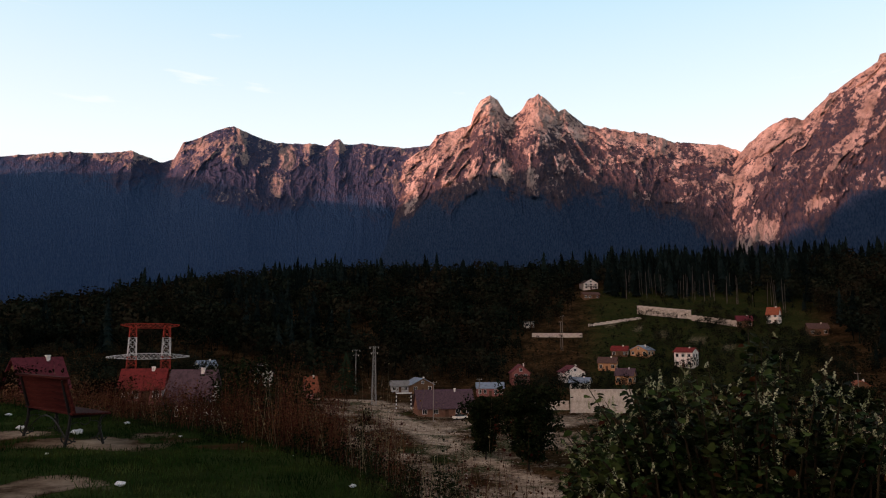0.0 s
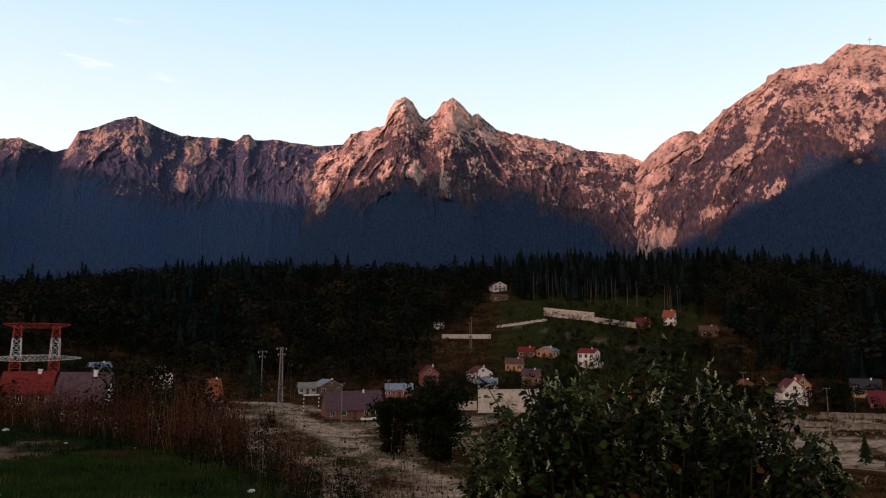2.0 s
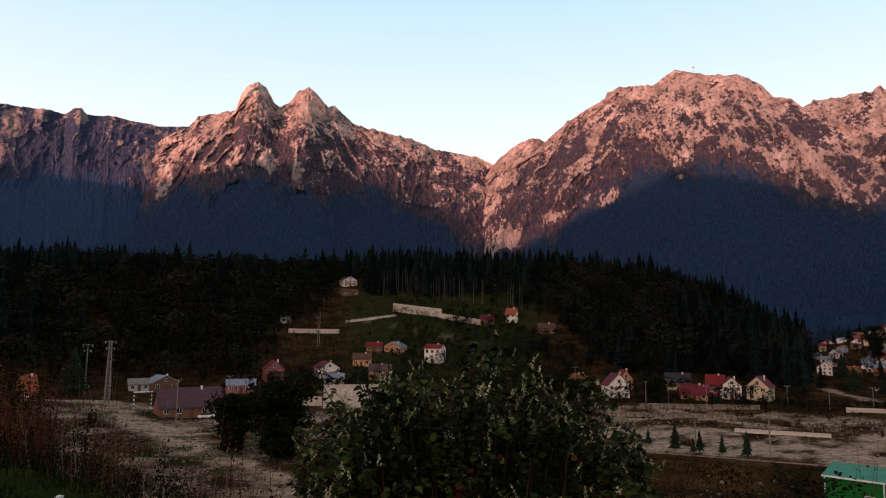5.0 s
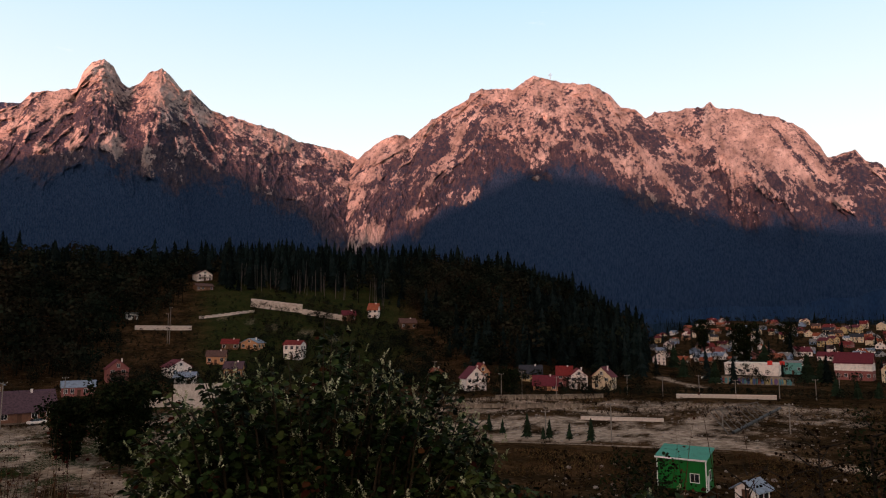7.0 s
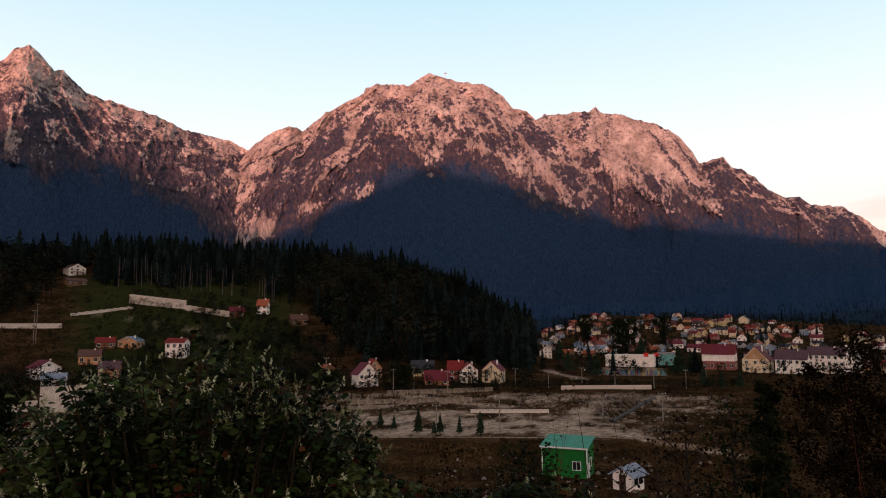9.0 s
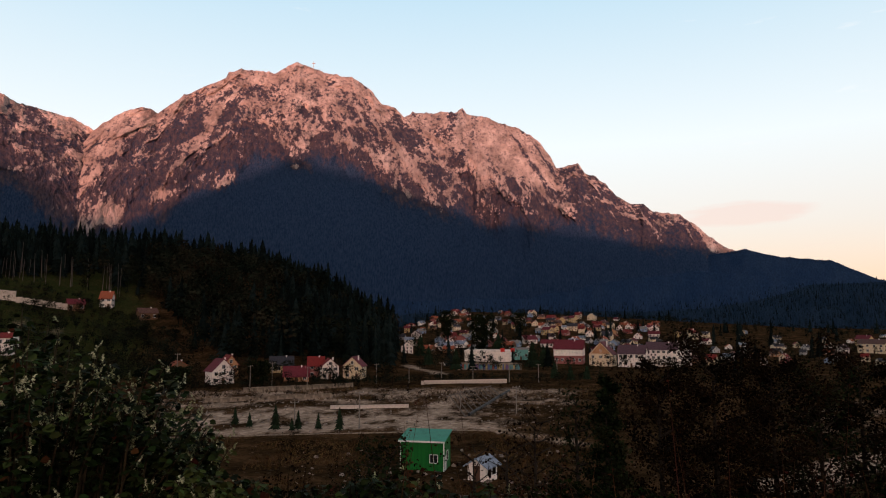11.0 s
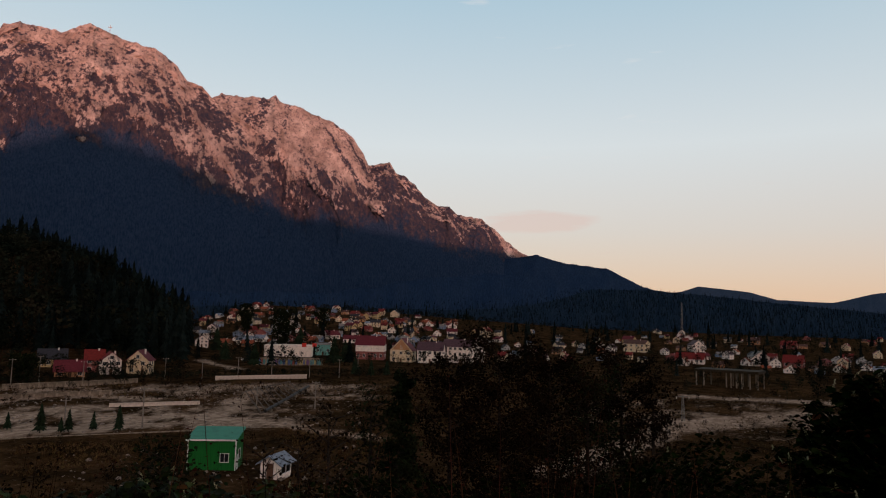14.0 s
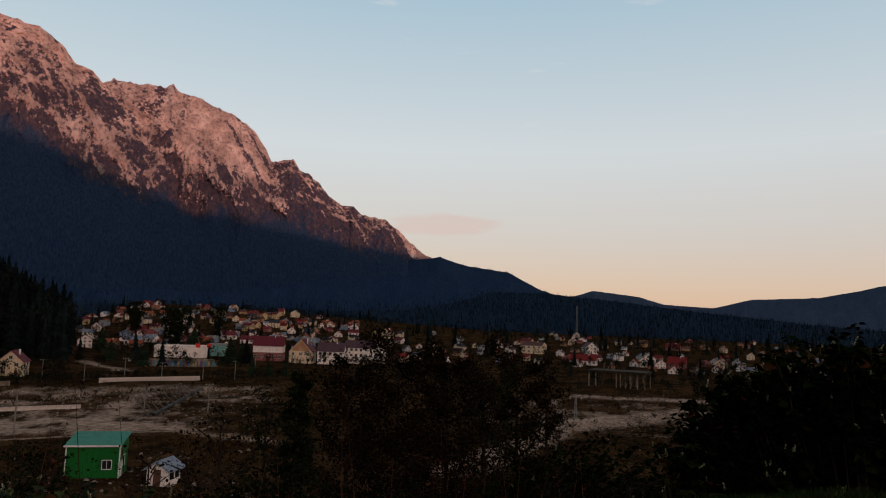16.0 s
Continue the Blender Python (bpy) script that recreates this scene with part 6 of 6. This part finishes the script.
bush("knotweed_bush", "large dark green knotweed bush with cream flower sprays", lambda a: np.interp(a, [9, 9.6, 12.5, 13, 13.5, 14.6, 15.6, 16.9, 18.3, 20.9, 22.5, 24, 24.6, 25.3, 26.2, 27.4, 28.6, 29.7, 30.9, 32.3, 33.2, 36.2, 38.5], [-7.8, -6.6, -5.8, -3.5, -5.5, -4.5, -3.2, -1.8, -2.9, -1.3, -2.2, -.3, 1.2, -.2, .1, -1.9, -1.4, -1.2, -4, -2.1, -4.4, -5.6, -10]),
     9.5, 38.5, 4.9, 7.0, 600, .062, 91, .9, 2.3)
bush("knotweed_bush", "low knotweed shoots at the foot of the lawn's edge", lambda a: np.interp(a, [36, 44, 50, 56, 60], [-10, -12.2, -11, -12.4, -12]), 36, 60, 5.6, 7.5, 130, .085, 92, .5, .4)
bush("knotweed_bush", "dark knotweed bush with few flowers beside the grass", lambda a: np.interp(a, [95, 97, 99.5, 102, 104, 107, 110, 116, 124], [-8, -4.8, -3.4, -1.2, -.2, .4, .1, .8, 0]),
     95.4, 124, 8.6, 11.5, 620, .11, 93, 1.3, .9, SHADED_LEAF)
bush("bramble_bush", "low dark bramble bushes on the slope", lambda a: np.interp(a, [58, 64, 72, 80, 85, 88, 92, 98], [-12, -11.5, -12, -12.5, -11, -8.4, -7.4, -8.2]), 58, 98, 8.5, 12.5, 420, .075, 94, 1.0, .12, SHADED_LEAF)


def near_tree(name, label, az, r, top, spread, mat, seed, leaves=2600, leaf=.16, conic=False, low=.12):
    """A tree with a tapered trunk, limbs that fork, and many small leaves."""
    g = np.random.default_rng(seed)
    base = at(az, r)
    h = EYE + r * math.tan(radians(top)) - base.z
    ob = empty(name, Matrix.Translation(base), label, "tree")
    part("trunk", tubes(((0, 0, -.5), (.1, .05, h * .45), h * .016, h * .010), ((.1, .05, h * .45), (.05, .1, h * .92), h * .010, h * .002), n=7), BARK, ob)
    ends = []
    bm = bmesh.new()
    for i in range(46):
        z = h * (low + (.96 - low) * (i / 46))
        ang = i * 2.4 + g.uniform(-.3, .3)
        ln = spread * ((1.05 - z / h) if conic else (.35 + .65 * math.sin(math.pi * min(1, max(.08, (z / h - .12) / .95))))) * g.uniform(.6, 1.1)
        p0 = Vector((.1, .05, z))
        p1 = p0 + Vector((math.cos(ang) * ln, math.sin(ang) * ln, ln * (-.12 if conic else g.uniform(.3, .8))))
        p1.z = min(p1.z, h)
        tube(bm, p0, p1, h * .003, h * .0008, 4)
        for k in (.4, .6, .8, 1.0):
            c = p0.lerp(p1, k)
            ends.append((*c, ln * .22 + .12))
            q = c + Vector(g.normal(0, .25, 3)) * ln * .5
            q.z = min(q.z, h * 1.01)
            tube(bm, c, q, h * .0010, h * .0004, 3)
            ends.append((*q, ln * .18 + .12))
    part("branchwork", bm, BARK, ob)
    ends = np.array(ends)
    w = g.integers(0, len(ends), leaves)
    p = ends[w, :3] + g.normal(0, 1, (leaves, 3)) * ends[w, 3:4] * .55
    R = turns(leaves, 90, seed) * (leaf * g.uniform(.5, 1.2, leaves))[:, None, None]
    cr = mesh_of("crown", LEAFLET[0], LEAFLET[1], R, p, mat)
    cr.parent = ob
    tagged(cr, kind="stuff")
    return ob


for i, (az, r, top, spread, mat, lv, lf, conic) in enumerate(((66.0, 26, -2.9, 2.3, SHRUB, 15000, .13, True), (63.6, 28, -5.0, 1.6, SHRUB, 3000, .14, False), (70.0, 30, -2.4, 2.0, RUSTY, 14000, .125, False), (74.0, 31, -1.3, 2.5, RUSTY, 22000, .125, False),
                                                              (78.0, 33, -1.6, 2.3, RUSTY, 19000, .125, False), (83.6, 36, -1.6, 2.5, RUSTY, 22000, .125, False), (81.0, 34, -3.2, 2.4, SHRUB, 7000, .16, False), (86.0, 36, -3.6, 1.5, RUSTY, 4000, .15, False),
                                                              (60.4, 24, -6.2, 1.6, RUSTY, 800, .12, False), 
                                                              (48.6, 17, -9.4, 1.1, SHRUB, 1500, .10, False), (46.5, 40, -9.6, 2.2, SHRUB, 3000, .16, False), (55.5, 22, -9.2, 1.0, RUSTY, 260, .1, False), (58.3, 20, -8.6, 1.0, RUSTY, 300, .1, False),
                                                              (6.96, 118, -4.2, 5.6, SHRUB, 13000, .5, False), (3.5, 128, -5.1, 3.9, SHRUB, 9000, .5, False),
                                                              (-15.6, 46, -2.0, 3.0, SHRUB, 9000, .2, False), (-12.4, 40, -3.6, 2.6, SHRUB, 6000, .2, False), (-17.6, 52, -3.7, 2.2, SHRUB, 4600, .2, False), (-6.8, 26, -5.9, 1.0, RUSTY, 1500, .12, False), (55.3, 420, .5, 9.0, SHRUB, 5200, .9, False), (52.4, 520, .9, 7.0, SHRUB, 3200, .9, False), (58.4, 560, .7, 7.0, SHRUB, 3000, .9, False),
                                                              (-26.5, 48, -3.4, 2.4, RUSTY, 2600, .2, False), (-33, 50, -2.4, 2.8, RUSTY, 2800, .2, False), (31.0, 210, -3.6, 4.2, SHRUB, 3600, .5, False), (37.2, 238, -3.2, 4.6, SHRUB, 3600, .5, False))):
    near_tree("spruce_tree" if conic else "autumn_tree", "dark narrow evergreen tree on the slope" if conic else ("dark green leafy tree with a rounded crown" if mat is SHRUB else "thin rusty brown autumn tree with sparse leaves"),
              az, r, top, spread, mat, 100 + i, lv, lf, conic, .2 if 69 < az < 86 else .12)


def dry_grass(name, label, a0, a1, r0, r1, n, tall, seed):
    """Tufts of dead grass on the open ground."""
    a, r, p, g = scatter(a0, a1, r0, r1, n, seed)
    keep = (fbm(p[:, 0] / 12 + seed, p[:, 1] / 12, 4) > .44) & ~((a > 46) & (a < 55) & (r > 94) & (r < 108))
    p = p[keep]
    M = turns(len(p), 25, seed) * (tall * g.uniform(.5, 1.3, len(p)))[:, None, None]
    tagged(mesh_of(name, [(-.16, 0, -.1), (.05, .05, -.1), (-.45, -.1, .9), (-.06, 0, -.1), (.14, .02, -.1), (.10, .25, 1.1), (0, .05, -.1), (.18, -.05, -.1), (.55, .1, .8)], [(0, 1, 2), (3, 4, 5), (6, 7, 8)], M, p, DRY), label, "grass", kind="stuff")


dry_grass("dry_grass", "brown dead grass on the meadow before the river", 30, 64, 62, 137, 16000, .42, 201)
dry_grass("dry_grass", "brown dead grass on the river bank", 28, 64, 184, 236, 8000, .55, 202)
dry_grass("dry_grass", "brown dead grass on the valley floor", 64, 112, 60, 300, 18000, .5, 203)
dry_grass("dry_grass", "tufts of dry grass on the gravel waste", -12, 14, 60, 230, 2600, .4, 204)


def summit_cross():
    p = at(40.9, 3190, up_at(20.75, 3190))
    ob = empty("summit_cross", Matrix.Translation(p) @ pose(0, 0, 0, 0, 0, -40), "tall steel cross on the mountain top", "cross")
    part("post", boxes((-1.0, 1.0, -1, 1, -12, 30)), STEEL, ob)
    part("crossbar", boxes((-8, 8, -.9, .9, 18, 21)), STEEL, ob)


summit_cross()
